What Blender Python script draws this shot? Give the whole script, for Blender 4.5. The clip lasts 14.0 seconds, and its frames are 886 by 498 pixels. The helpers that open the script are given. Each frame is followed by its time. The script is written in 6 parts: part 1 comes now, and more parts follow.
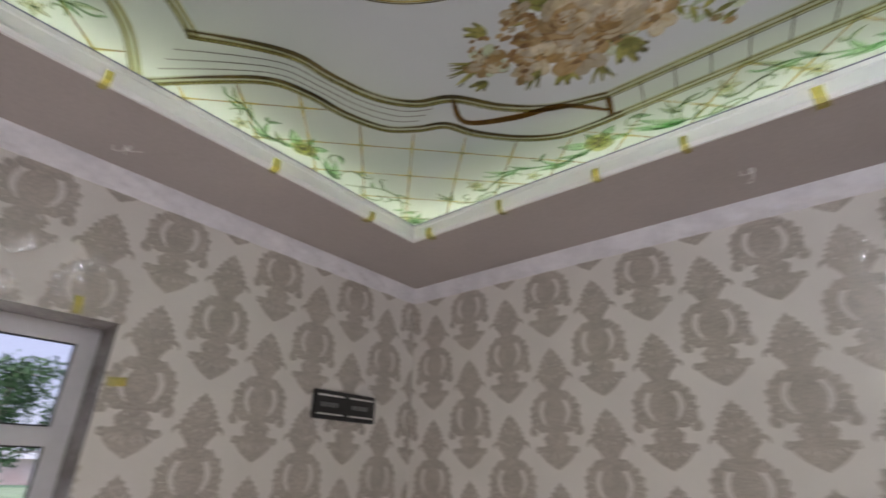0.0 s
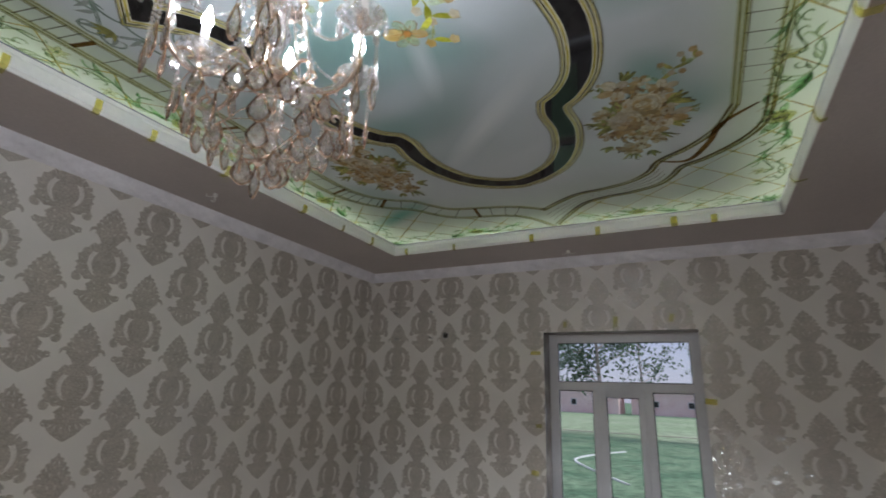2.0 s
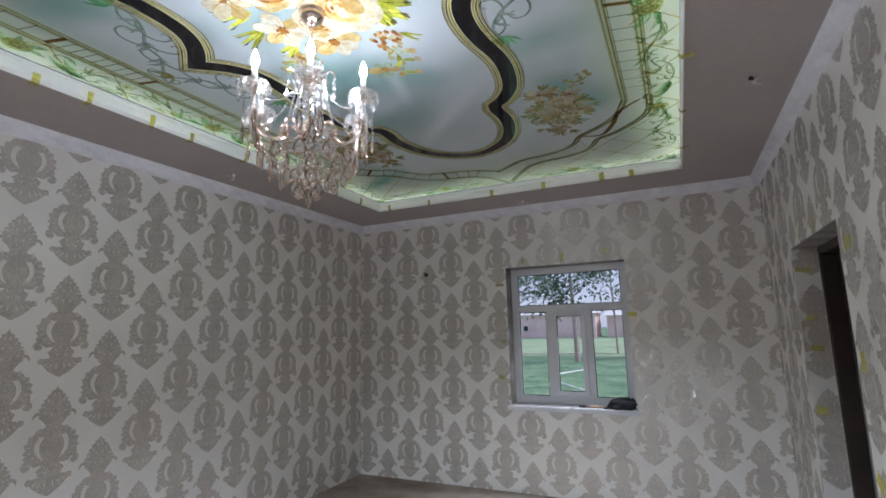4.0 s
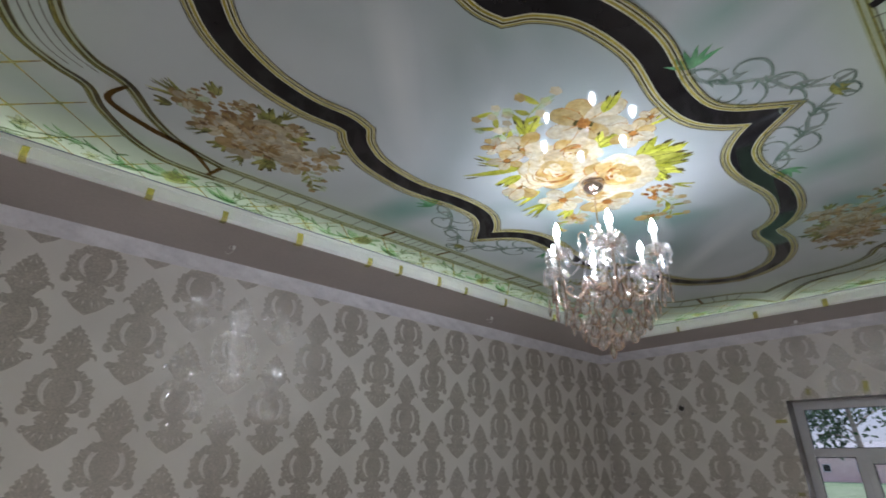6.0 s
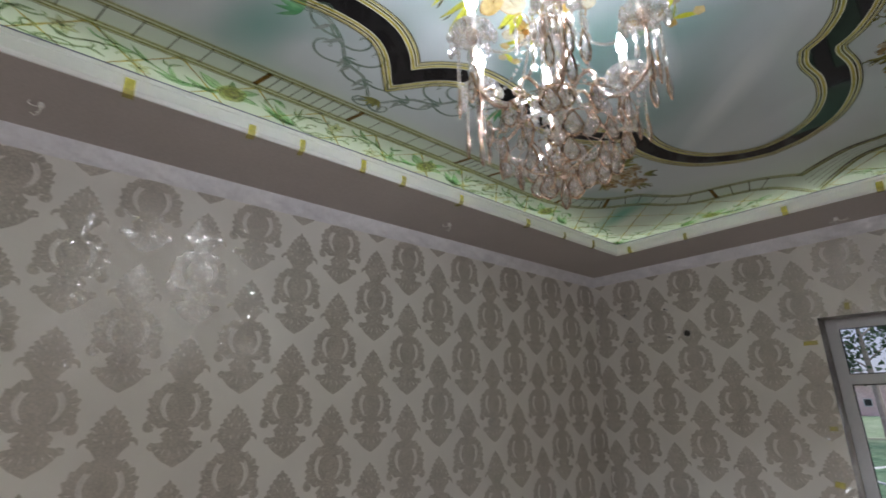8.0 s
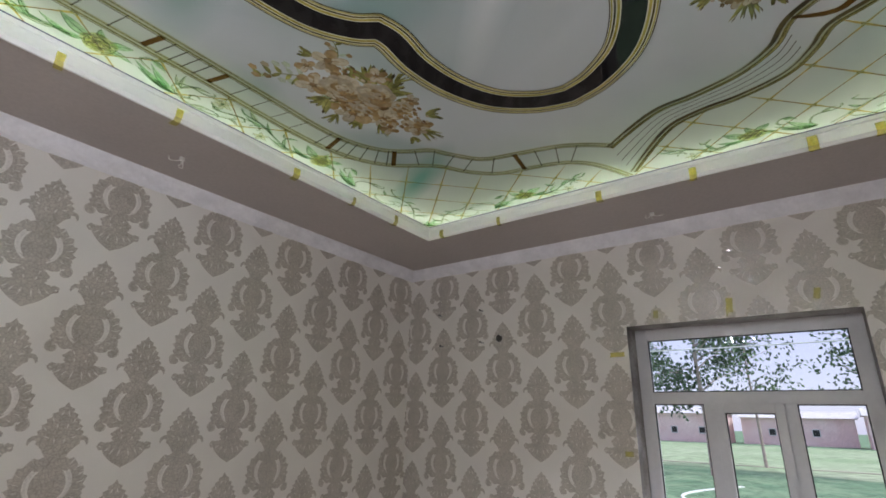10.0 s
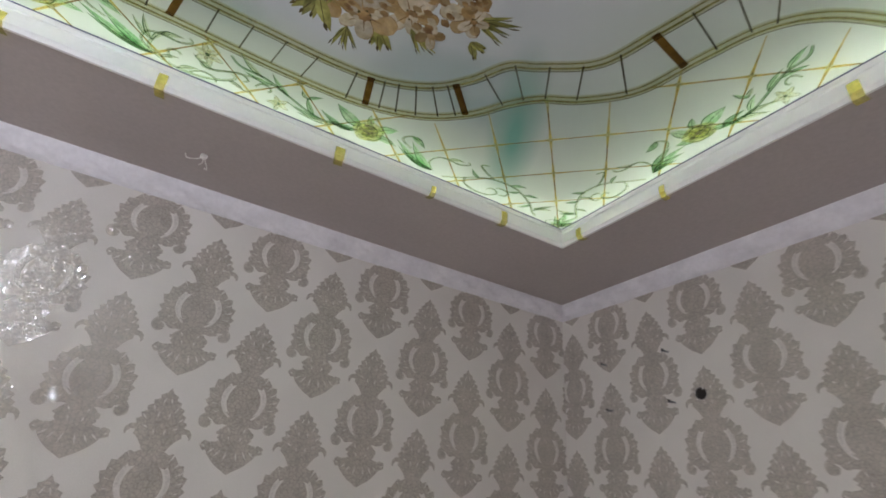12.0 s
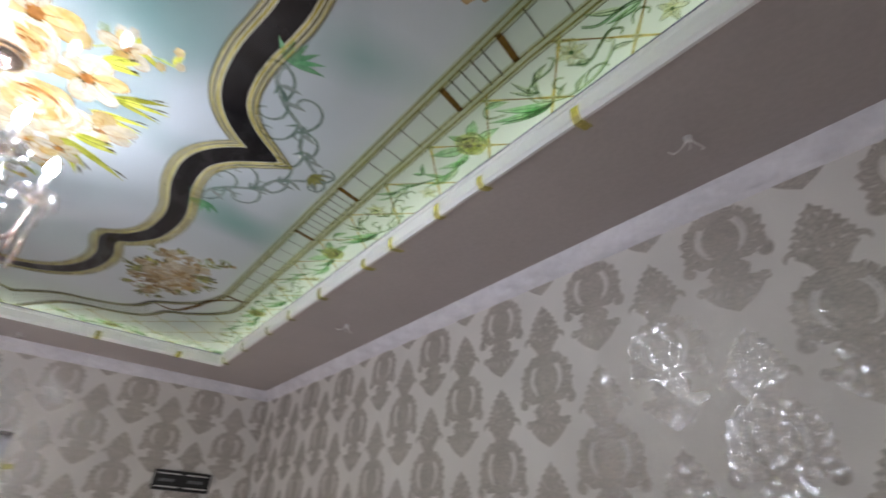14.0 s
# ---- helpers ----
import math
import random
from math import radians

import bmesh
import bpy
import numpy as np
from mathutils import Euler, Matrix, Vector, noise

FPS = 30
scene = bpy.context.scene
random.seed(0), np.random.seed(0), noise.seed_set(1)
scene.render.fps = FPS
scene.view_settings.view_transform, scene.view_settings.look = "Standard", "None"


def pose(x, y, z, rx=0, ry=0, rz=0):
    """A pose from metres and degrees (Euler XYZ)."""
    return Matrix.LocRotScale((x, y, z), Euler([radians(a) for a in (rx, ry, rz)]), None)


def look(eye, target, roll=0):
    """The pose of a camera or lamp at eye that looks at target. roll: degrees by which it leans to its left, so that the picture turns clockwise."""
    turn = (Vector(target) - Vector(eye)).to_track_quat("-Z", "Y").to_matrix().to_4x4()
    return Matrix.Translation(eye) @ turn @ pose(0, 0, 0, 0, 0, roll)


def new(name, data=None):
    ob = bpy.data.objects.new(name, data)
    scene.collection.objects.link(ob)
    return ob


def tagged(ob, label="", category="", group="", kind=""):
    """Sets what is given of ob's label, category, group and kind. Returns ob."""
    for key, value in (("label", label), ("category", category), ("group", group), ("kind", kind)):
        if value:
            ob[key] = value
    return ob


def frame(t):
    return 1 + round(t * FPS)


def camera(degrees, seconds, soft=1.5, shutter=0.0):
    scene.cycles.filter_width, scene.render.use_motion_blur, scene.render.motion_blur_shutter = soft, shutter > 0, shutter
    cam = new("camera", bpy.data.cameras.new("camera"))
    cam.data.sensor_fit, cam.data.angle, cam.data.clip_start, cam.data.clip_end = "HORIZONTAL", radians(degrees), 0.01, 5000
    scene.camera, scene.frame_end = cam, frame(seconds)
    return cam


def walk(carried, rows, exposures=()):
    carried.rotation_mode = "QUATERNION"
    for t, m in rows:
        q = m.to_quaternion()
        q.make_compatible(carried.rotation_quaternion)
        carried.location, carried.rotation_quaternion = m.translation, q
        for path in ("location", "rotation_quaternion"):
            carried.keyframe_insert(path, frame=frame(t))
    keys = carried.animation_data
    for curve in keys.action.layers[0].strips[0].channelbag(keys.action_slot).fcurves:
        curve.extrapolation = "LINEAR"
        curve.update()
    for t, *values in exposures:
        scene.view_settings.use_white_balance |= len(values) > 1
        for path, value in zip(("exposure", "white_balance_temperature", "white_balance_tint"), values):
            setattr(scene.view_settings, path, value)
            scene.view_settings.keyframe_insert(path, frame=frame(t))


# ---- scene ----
cam = camera(83.8, 14.0, 1.7, 0.2)
PATH = [
    (0, (-4.253, -2.387, 1.613), (-5.399, -0.973, 2.442), 0.9),
    (0.4, (-4.023, -2.436, 1.607), (-4.348, -0.606, 2.345), -0.0),
    (0.5, (-3.997, -2.478, 1.593), (-4.066, -0.607, 2.296), -0.3),
    (1, (-3.848, -2.647, 1.542), (-2.989, -0.971, 2.215), 1.7),
    (1.5, (-3.909, -2.75, 1.589), (-2.478, -1.489, 2.194), 2.1),
    (2, (-4.022, -2.889, 1.607), (-2.322, -2.0, 2.174), 2.2),
    (2.2, (-4.07, -3.012, 1.58), (-2.322, -2.217, 2.138), 2.4),
    (4.3, (-4.838, -3.344, 1.529), (-3.056, -2.492, 1.841), -1.6),
    (4.5, (-4.866, -3.375, 1.55), (-3.138, -2.47, 1.991), -1.6),
    (5, (-4.984, -3.332, 1.617), (-3.397, -2.315, 2.285), -0.7),
    (5.5, (-5.081, -3.22, 1.626), (-3.645, -2.051, 2.384), 0.0),
    (6, (-5.18, -3.085, 1.614), (-3.96, -1.711, 2.405), 0.7),
    (6.5, (-5.168, -3.002, 1.579), (-4.218, -1.429, 2.369), 0.6),
    (7, (-4.928, -2.87, 1.554), (-4.157, -1.204, 2.348), -1.1),
    (7.5, (-4.628, -2.797, 1.549), (-3.635, -1.205, 2.241), -0.9),
    (8, (-4.235, -2.67, 1.574), (-2.994, -1.221, 2.176), -0.5),
    (8.5, (-3.906, -2.674, 1.602), (-2.505, -1.37, 2.183), 0.2),
    (9, (-3.611, -2.717, 1.545), (-2.09, -1.563, 2.138), 2.1),
    (11.3, (-2.466, -2.404, 1.584), (-1.138, -1.154, 2.405), 5.2),
    (11.5, (-2.353, -2.346, 1.629), (-1.128, -0.993, 2.446), 6.0),
    (12, (-2.073, -2.188, 1.614), (-1.226, -0.62, 2.521), 5.3),
    (12.5, (-1.859, -1.969, 1.608), (-1.237, -0.355, 2.613), 4.8),
    (13, (-1.692, -1.737, 1.661), (-1.199, -0.134, 2.751), 2.9),
    (13.5, (-1.697, -1.544, 1.626), (-2.242, 0.063, 2.685), 3.7),
    (13.6, (-1.69, -1.511, 1.611), (-2.45, 0.006, 2.671), 3.8),
    (14, (-1.704, -1.58, 1.622), (-3.085, -0.555, 2.643), 3.4),
]
EXPOSURES = [(0, 1.38, 6250, 11.5), (0.5, 1.48, 6000, 11.5), (1, 1.1, 6250, 6.5), (1.5, 0.9, 6200, 6.5), (2.2, 0.83, 6200, 6.5), (4.3, 1.12, 5850, 6.5), (5, 0.92, 5900, 6.5), (6, 0.88, 6000, 6.5), (7.5, 1.05, 6350, 6.5), (8, 0.9, 6300, 6.5), (8.5, 0.97, 6300, 6.5), (9, 1.29, 6350, 6.5), (11.3, 1.62, 6100, 11.5), (12.5, 1.82, 6050, 11.5), (13.5, 1.67, 6000, 11.5), (14, 1.3, 6050, 11.5)]
walk(cam, [(t, look(eye, target, roll)) for t, eye, target, roll in PATH], EXPOSURES)

# ---- world, sun, exposure ----
world = bpy.data.worlds.new("overcast_evening")
world.use_nodes = True
scene.world = world
wn = world.node_tree
sky = wn.nodes.new("ShaderNodeTexSky")
sky.sky_type, sky.sun_disc = "NISHITA", False
sky.sun_elevation, sky.sun_rotation, sky.dust_density = radians(50), radians(200), 0.8
wn.nodes["Background"].inputs["Strength"].default_value = 0.05
veil = wn.nodes.new("ShaderNodeMix")
veil.data_type, veil.blend_type = "RGBA", "MIX"
veil.inputs["Factor"].default_value, veil.inputs["B"].default_value = 0.6, (7.4, 6.6, 9.6, 1)
wn.links.new(sky.outputs[0], veil.inputs["A"])
wn.links.new(veil.outputs["Result"], wn.nodes["Background"].inputs["Color"])
sun = new("sun", bpy.data.lights.new("sun", "SUN"))
sun.data.energy, sun.data.angle, sun.data.color = 1.5, radians(20), (1.0, 0.93, 0.86)
sun.matrix_world = look((0, 0, 20), (-.4, 1.2, 18.5))
# the sky's light falling through the two window openings on to the floor
for x, way, watts in ((-.02, -1, 12.0), (-6.41, 1, 37.0)):
    a = new("window_light", bpy.data.lights.new("window_light", "AREA"))
    a.data.shape, a.data.size, a.data.size_y, a.data.spread = "RECTANGLE", 0.85, 0.4, radians(95)
    a.data.energy, a.data.color = watts, (0.90, 0.94, 1.0)
    a.matrix_world = look((x, -2.32, 1.85), (x + way * .64, -2.32, 1.08))

# ---- room sizes ----
LX, LY = 6.43, 4.0            # the room runs from -LX to 0 and from -LY to 0
BORDER_Z, PRINT_Z = 2.745, 2.83
TN, TE, TS, TW = 0.616, 0.572, 0.575, 0.535   # width of the lowered border on each side
CX, CY = -3.26, -2.03           # centre of the printed ceiling
WIN = (1.75, 2.888, 0.80, 2.132)  # window openings: y from, y to, z from, z to
DOOR = (0.885, 1.935, 2.0)


# ---- materials ----
def mat(name, c1, c2=None, scale=6.0, fine=90.0, rough=0.6, metal=0.0, bump=0.15, spec=0.5, coat=0.0,
        rand=0.0, vary=0.18, blotch=(0.35, 0.65), rough_vary=0.08, relief=0.002):
    """Two noises: large blotches from c1 to c2 and a fine grain; relief from the grain."""
    rough_vary = min(rough_vary, 0.35 * rough)
    m = bpy.data.materials.new(name)
    m.use_nodes = True
    nt = m.node_tree
    N, L = nt.nodes, nt.links
    b = N["Principled BSDF"]
    tc = N.new("ShaderNodeTexCoord")
    big = N.new("ShaderNodeTexNoise")
    big.inputs["Scale"].default_value, big.inputs["Detail"].default_value = scale, 5.0
    sml = N.new("ShaderNodeTexNoise")
    sml.inputs["Scale"].default_value, sml.inputs["Detail"].default_value = fine, 3.0
    L.new(tc.outputs["Object"], big.inputs["Vector"])
    L.new(tc.outputs["Object"], sml.inputs["Vector"])
    ramp = N.new("ShaderNodeValToRGB")
    ramp.color_ramp.elements[0].position, ramp.color_ramp.elements[1].position = blotch
    ramp.color_ramp.elements[0].color = (*c1, 1)
    ramp.color_ramp.elements[1].color = (*(c2 or c1), 1)
    L.new(big.outputs["Fac"], ramp.inputs["Fac"])
    hsv = N.new("ShaderNodeHueSaturation")
    mr = N.new("ShaderNodeMapRange")
    mr.inputs["From Min"].default_value, mr.inputs["From Max"].default_value = 0.3, 0.7
    mr.inputs["To Min"].default_value, mr.inputs["To Max"].default_value = 1 - vary, 1 + vary
    L.new(sml.outputs["Fac"], mr.inputs["Value"])
    val = mr.outputs[0]
    if rand:
        geo = N.new("ShaderNodeNewGeometry")
        r2 = N.new("ShaderNodeMapRange")
        r2.inputs["To Min"].default_value, r2.inputs["To Max"].default_value = 1 - rand, 1 + rand
        L.new(geo.outputs["Random Per Island"], r2.inputs["Value"])
        mul = N.new("ShaderNodeMath")
        mul.operation = "MULTIPLY"
        L.new(val, mul.inputs[0])
        L.new(r2.outputs[0], mul.inputs[1])
        val = mul.outputs[0]
    L.new(val, hsv.inputs["Value"])
    L.new(ramp.outputs["Color"], hsv.inputs["Color"])
    L.new(hsv.outputs["Color"], b.inputs["Base Color"])
    rr = N.new("ShaderNodeMapRange")
    rr.inputs["To Min"].default_value, rr.inputs["To Max"].default_value = max(0.02, rough - rough_vary), min(1, rough + rough_vary)
    L.new(big.outputs["Fac"], rr.inputs["Value"])
    L.new(rr.outputs[0], b.inputs["Roughness"])
    b.inputs["Metallic"].default_value = metal
    b.inputs["Specular IOR Level"].default_value = spec
    b.inputs["Coat Weight"].default_value = coat
    b.inputs["Coat Roughness"].default_value = 0.10
    if bump:
        bp = N.new("ShaderNodeBump")
        bp.inputs["Strength"].default_value, bp.inputs["Distance"].default_value = bump, relief
        L.new(sml.outputs["Fac"], bp.inputs["Height"])
        L.new(bp.outputs["Normal"], b.inputs["Normal"])
        L.new(bp.outputs["Normal"], b.inputs["Coat Normal"])
    return m


def glow(name, color, strength):
    m = bpy.data.materials.new(name)
    m.use_nodes = True
    b = m.node_tree.nodes["Principled BSDF"]
    b.inputs["Base Color"].default_value = (*color, 1)
    b.inputs["Emission Color"].default_value = (*color, 1)
    b.inputs["Emission Strength"].default_value = strength
    return m


def glass(name, color=(1, 1, 1), rough=0.0, ior=1.5):
    m = bpy.data.materials.new(name)
    m.use_nodes = True
    b = m.node_tree.nodes["Principled BSDF"]
    b.inputs["Base Color"].default_value = (*color, 1)
    b.inputs["Roughness"].default_value = rough
    b.inputs["IOR"].default_value = ior
    b.inputs["Transmission Weight"].default_value = 1.0
    return m


def pane_glass():
    """Window glass, thin: clear with a sharp reflection."""
    m = bpy.data.materials.new("window_glass")
    m.use_nodes = True
    nt = m.node_tree
    nt.nodes.clear()
    out = nt.nodes.new("ShaderNodeOutputMaterial")
    mix = nt.nodes.new("ShaderNodeMixShader")
    fr = nt.nodes.new("ShaderNodeFresnel")
    fr.inputs["IOR"].default_value = 1.2
    tr = nt.nodes.new("ShaderNodeBsdfTransparent")
    tr.inputs["Color"].default_value = (0.93, 0.96, 0.95, 1)
    gl = nt.nodes.new("ShaderNodeBsdfGlossy")
    gl.inputs["Roughness"].default_value = 0.01
    nt.links.new(fr.outputs[0], mix.inputs[0])
    nt.links.new(tr.outputs[0], mix.inputs[1])
    nt.links.new(gl.outputs[0], mix.inputs[2])
    nt.links.new(mix.outputs[0], out.inputs[0])
    return m


M_PAPER = mat("wallpaper_ground", (0.73, 0.704, 0.672), (0.79, 0.765, 0.732), 3, 260, 0.55, 0, 0.3, 0.35, vary=0.05)


def embossed_foil():
    """Raised taupe print: worked veins, and a lacquer whose small swellings glint under the lamps."""
    m = mat("wallpaper_damask", (0.45, 0.409, 0.368), (0.54, 0.496, 0.45), 11, 120, 0.42, 0.1, 0.5, 0.6, coat=1.0, vary=0.16, relief=0.001)
    N, L = m.node_tree.nodes, m.node_tree.links
    b = N["Principled BSDF"]
    tc = N.new("ShaderNodeTexCoord")
    vein = N.new("ShaderNodeTexVoronoi")
    vein.feature = "DISTANCE_TO_EDGE"
    vein.inputs["Scale"].default_value = 58.0
    L.new(tc.outputs["Object"], vein.inputs["Vector"])
    dim = N.new("ShaderNodeMapRange")
    dim.inputs["From Max"].default_value = 0.14
    dim.inputs["To Min"].default_value, dim.inputs["To Max"].default_value = 0.84, 1.05
    L.new(vein.outputs["Distance"], dim.inputs["Value"])
    tint = N.new("ShaderNodeHueSaturation")
    L.new(b.inputs["Base Color"].links[0].from_socket, tint.inputs["Color"])
    L.new(dim.outputs[0], tint.inputs["Value"])
    L.new(tint.outputs["Color"], b.inputs["Base Color"])
    # small flat facets of the lacquer, each leaning its own way
    facet = N.new("ShaderNodeTexVoronoi")
    facet.inputs["Scale"].default_value = 94.0
    bend = N.new("ShaderNodeTexNoise")
    bend.inputs["Scale"].default_value = 40.0
    skew = N.new("ShaderNodeVectorMath")
    skew.operation = "MULTIPLY_ADD"
    skew.inputs[1].default_value = (.02, .02, .02)
    L.new(tc.outputs["Object"], bend.inputs["Vector"])
    L.new(bend.outputs["Color"], skew.inputs[0])
    L.new(tc.outputs["Object"], skew.inputs[2])
    L.new(skew.outputs[0], facet.inputs["Vector"])
    lean = N.new("ShaderNodeVectorMath")
    lean.operation = "MULTIPLY_ADD"
    lean.inputs[1].default_value, lean.inputs[2].default_value = (.29, .29, .29), (-.145, -.145, -.145)
    L.new(facet.outputs["Color"], lean.inputs[0])
    geo = N.new("ShaderNodeNewGeometry")
    tip = N.new("ShaderNodeVectorMath")
    tip.operation = "ADD"
    L.new(lean.outputs[0], tip.inputs[0])
    L.new(geo.outputs["Normal"], tip.inputs[1])
    unit = N.new("ShaderNodeVectorMath")
    unit.operation = "NORMALIZE"
    L.new(tip.outputs[0], unit.inputs[0])
    L.new(unit.outputs[0], b.inputs["Coat Normal"])
    b.inputs["Coat IOR"].default_value = 1.85
    b.inputs["Coat Roughness"].default_value = 0.13
    return m


M_MOTIF = embossed_foil()
M_EGG = mat("wallpaper_damask_light", (0.65, 0.622, 0.59), (0.72, 0.692, 0.66), 14, 130, 0.32, 0.1, 0.8, 0.6, vary=0.14, relief=0.0025)
M_BORDER = mat("border_paint", (0.415, 0.380, 0.372), (0.455, 0.418, 0.408), 1.5, 60, 0.75, 0, 0.06, 0.3, vary=0.04)
M_WHITE = mat("white_moulding", (0.88, 0.88, 0.88), (0.85, 0.86, 0.87), 5, 70, 0.5, 0, 0.06, 0.4, vary=0.02)
M_CORNICE = mat("foam_cornice", (0.72, 0.71, 0.76), (0.84, 0.83, 0.88), 9, 60, 0.5, 0, 0.15, 0.4, vary=0.04, relief=0.003)
M_PLASTER = mat("bare_plaster", (0.20, 0.18, 0.175), (0.38, 0.36, 0.36), 7, 60, 0.85, 0, 0.5, 0.3, vary=0.2)
M_FLOOR = mat("dusty_board_floor", (0.24, 0.185, 0.145), (0.40, 0.345, 0.305), 3, 50, 0.8, 0, 0.3, 0.3)
M_PVC = mat("white_window_plastic", (0.62, 0.62, 0.65), (0.68, 0.68, 0.71), 4, 40, 0.35, 0, 0.02, 0.5, vary=0.03)
M_GASKET = mat("black_gasket", (0.02, 0.02, 0.02), None, 10, 90, 0.6)
M_PANE = pane_glass()
M_TAPE = mat("yellow_tape", (0.96, 0.92, 0.40), (1.0, 0.97, 0.62), 20, 90, 0.55, 0, 0.2)
M_BLACK = mat("black_plastic", (0.012, 0.012, 0.013), (0.02, 0.02, 0.02), 20, 120, 0.4)
M_DARKWOOD = mat("dark_brown_door", (0.025, 0.016, 0.012), (0.045, 0.028, 0.02), 5, 60, 0.5)
# near-black plaster: the hall's lack of light is put into the colour
M_HALL = mat("hall_plaster_shade", (0.06, 0.05, 0.045), (0.09, 0.075, 0.065), 3, 50, 0.9)
M_GOLD = mat("rose_gold_metal", (0.78, 0.62, 0.54), (0.84, 0.70, 0.62), 20, 120, 0.16, 1.0, 0.03, vary=0.06)
M_CRYSTAL = glass("crystal", (1.0, 1.0, 1.0), 0.0, 1.7)


def whiten(m, share):
    """Mixes white diffuse into glass, so that crystals look bright near the bulbs."""
    N, L = m.node_tree.nodes, m.node_tree.links
    d = N.new("ShaderNodeBsdfDiffuse")
    d.inputs["Color"].default_value = (0.9, 0.9, 0.95, 1)
    mix = N.new("ShaderNodeMixShader")
    mix.inputs[0].default_value = share
    out = [n for n in N if n.type == "OUTPUT_MATERIAL"][0]
    L.new(N["Principled BSDF"].outputs[0], mix.inputs[1])
    L.new(d.outputs[0], mix.inputs[2])
    L.new(mix.outputs[0], out.inputs[0])




def sparkle(m, share):
    """Polished facets that throw back the lamps like small mirrors."""
    N, L = m.node_tree.nodes, m.node_tree.links
    g = N.new("ShaderNodeBsdfGlossy")
    g.inputs["Color"].default_value, g.inputs["Roughness"].default_value = (1.0, 0.97, 0.97, 1), 0.04
    mix = N.new("ShaderNodeMixShader")
    mix.inputs[0].default_value = share
    out = [n for n in N if n.type == "OUTPUT_MATERIAL"][0]
    L.new(out.inputs[0].links[0].from_socket, mix.inputs[1])
    L.new(g.outputs[0], mix.inputs[2])
    L.new(mix.outputs[0], out.inputs[0])


def see_through(m, share):
    """What passes straight through the parallel faces of a thin cut stone."""
    N, L = m.node_tree.nodes, m.node_tree.links
    t = N.new("ShaderNodeBsdfTransparent")
    t.inputs["Color"].default_value = (0.97, 0.97, 0.98, 1)
    mix = N.new("ShaderNodeMixShader")
    mix.inputs[0].default_value = share
    out = [n for n in N if n.type == "OUTPUT_MATERIAL"][0]
    L.new(out.inputs[0].links[0].from_socket, mix.inputs[1])
    L.new(t.outputs[0], mix.inputs[2])
    L.new(mix.outputs[0], out.inputs[0])


whiten(M_CRYSTAL, 0.12)
sparkle(M_CRYSTAL, 0.40)
M_CUT = glass("cut_crystal", (0.97, 0.95, 1.0), 0.0, 1.6)
whiten(M_CUT, 0.02)
sparkle(M_CUT, 0.45)
see_through(M_CUT, 0.45)
see_through(M_CRYSTAL, 0.36)
M_RIM = mat("bronze_rim", (0.20, 0.12, 0.085), (0.86, 0.64, 0.50), 110, 300, 0.10, 1.0, 0.5, vary=0.2, relief=0.002)
M_BULB = glow("candle_bulb", (0.92, 0.93, 1.0), 132.0)
M_LED = glow("led_strip", (1.0, 0.95, 0.78), 10.0)
M_CANDLE = mat("candle_sleeve", (0.78, 0.76, 0.72), None, 20, 80, 0.5)
M_WIRE = mat("white_wire", (0.75, 0.74, 0.72), None, 20, 80, 0.5)
M_BLACKCLOTH = mat("black_cloth", (0.012, 0.013, 0.018), (0.03, 0.03, 0.035), 30, 200, 0.9, bump=0.6)
M_BRISTLE = mat("pale_wood", (0.5, 0.33, 0.22), (0.6, 0.42, 0.3), 20, 80, 0.6)
M_HOLE = mat("hole_shade", (0.015, 0.012, 0.01), None, 20, 80, 0.9)
M_EDGE = mat("edge_strip_dark", (0.10, 0.11, 0.20), None, 20, 80, 0.5)
M_STEEL = mat("screw_steel", (0.25, 0.25, 0.26), None, 20, 80, 0.4, 0.9)

# print on the ceiling membrane
M_PBLACK = mat("print_black", (0.006, 0.006, 0.007), (0.014, 0.012, 0.013), 3, 60, 0.05, 0, 0, 0.3, vary=0.05)
M_PGOLD = mat("print_gold", (0.30, 0.25, 0.03), (0.52, 0.46, 0.12), 9, 40, 0.05, 0, 0, 0.5)
M_PCREAM = mat("print_cream", (0.70, 0.70, 0.52), (0.80, 0.79, 0.64), 6, 30, 0.05, 0, 0, 0.5, vary=0.05)
M_PDARK = mat("print_dark_olive", (0.035, 0.03, 0.012), (0.12, 0.10, 0.03), 8, 40, 0.05, 0, 0, 0.5)
M_PBROWN = mat("print_brown", (0.20, 0.10, 0.02), (0.34, 0.20, 0.05), 9, 40, 0.05, 0, 0, 0.5)
M_PLAT = mat("print_lattice", (0.86, 0.70, 0.32), (0.95, 0.86, 0.56), 3, 30, 0.05, 0, 0, 0.5)
M_PRUNG = mat("print_rung", (0.12, 0.11, 0.08), (0.34, 0.34, 0.28), 3, 40, 0.05, 0, 0, 0.5)
M_PGREEN = mat("print_leaf_green", (0.46, 0.76, 0.44), (0.78, 0.94, 0.70), 18, 60, 0.05, 0, 0, 0.5, rand=0.2)
M_PPALE = mat("print_pale_vine", (0.82, 0.92, 0.66), (0.93, 0.97, 0.82), 10, 60, 0.05, 0, 0, 0.5, rand=0.1)
M_PROSE = mat("print_rose", (0.90, 0.92, 0.66), (0.95, 0.95, 0.80), 16, 60, 0.05, 0, 0, 0.5, rand=0.1)
M_PROSE_SHADE = mat("print_rose_shade", (0.80, 0.84, 0.46), (0.88, 0.91, 0.62), 16, 60, 0.05, 0, 0, 0.5)
M_PSCROLL_PALE = mat("print_pale_scroll", (0.42, 0.50, 0.46), (0.56, 0.62, 0.58), 12, 60, 0.05, 0, 0, 0.5)
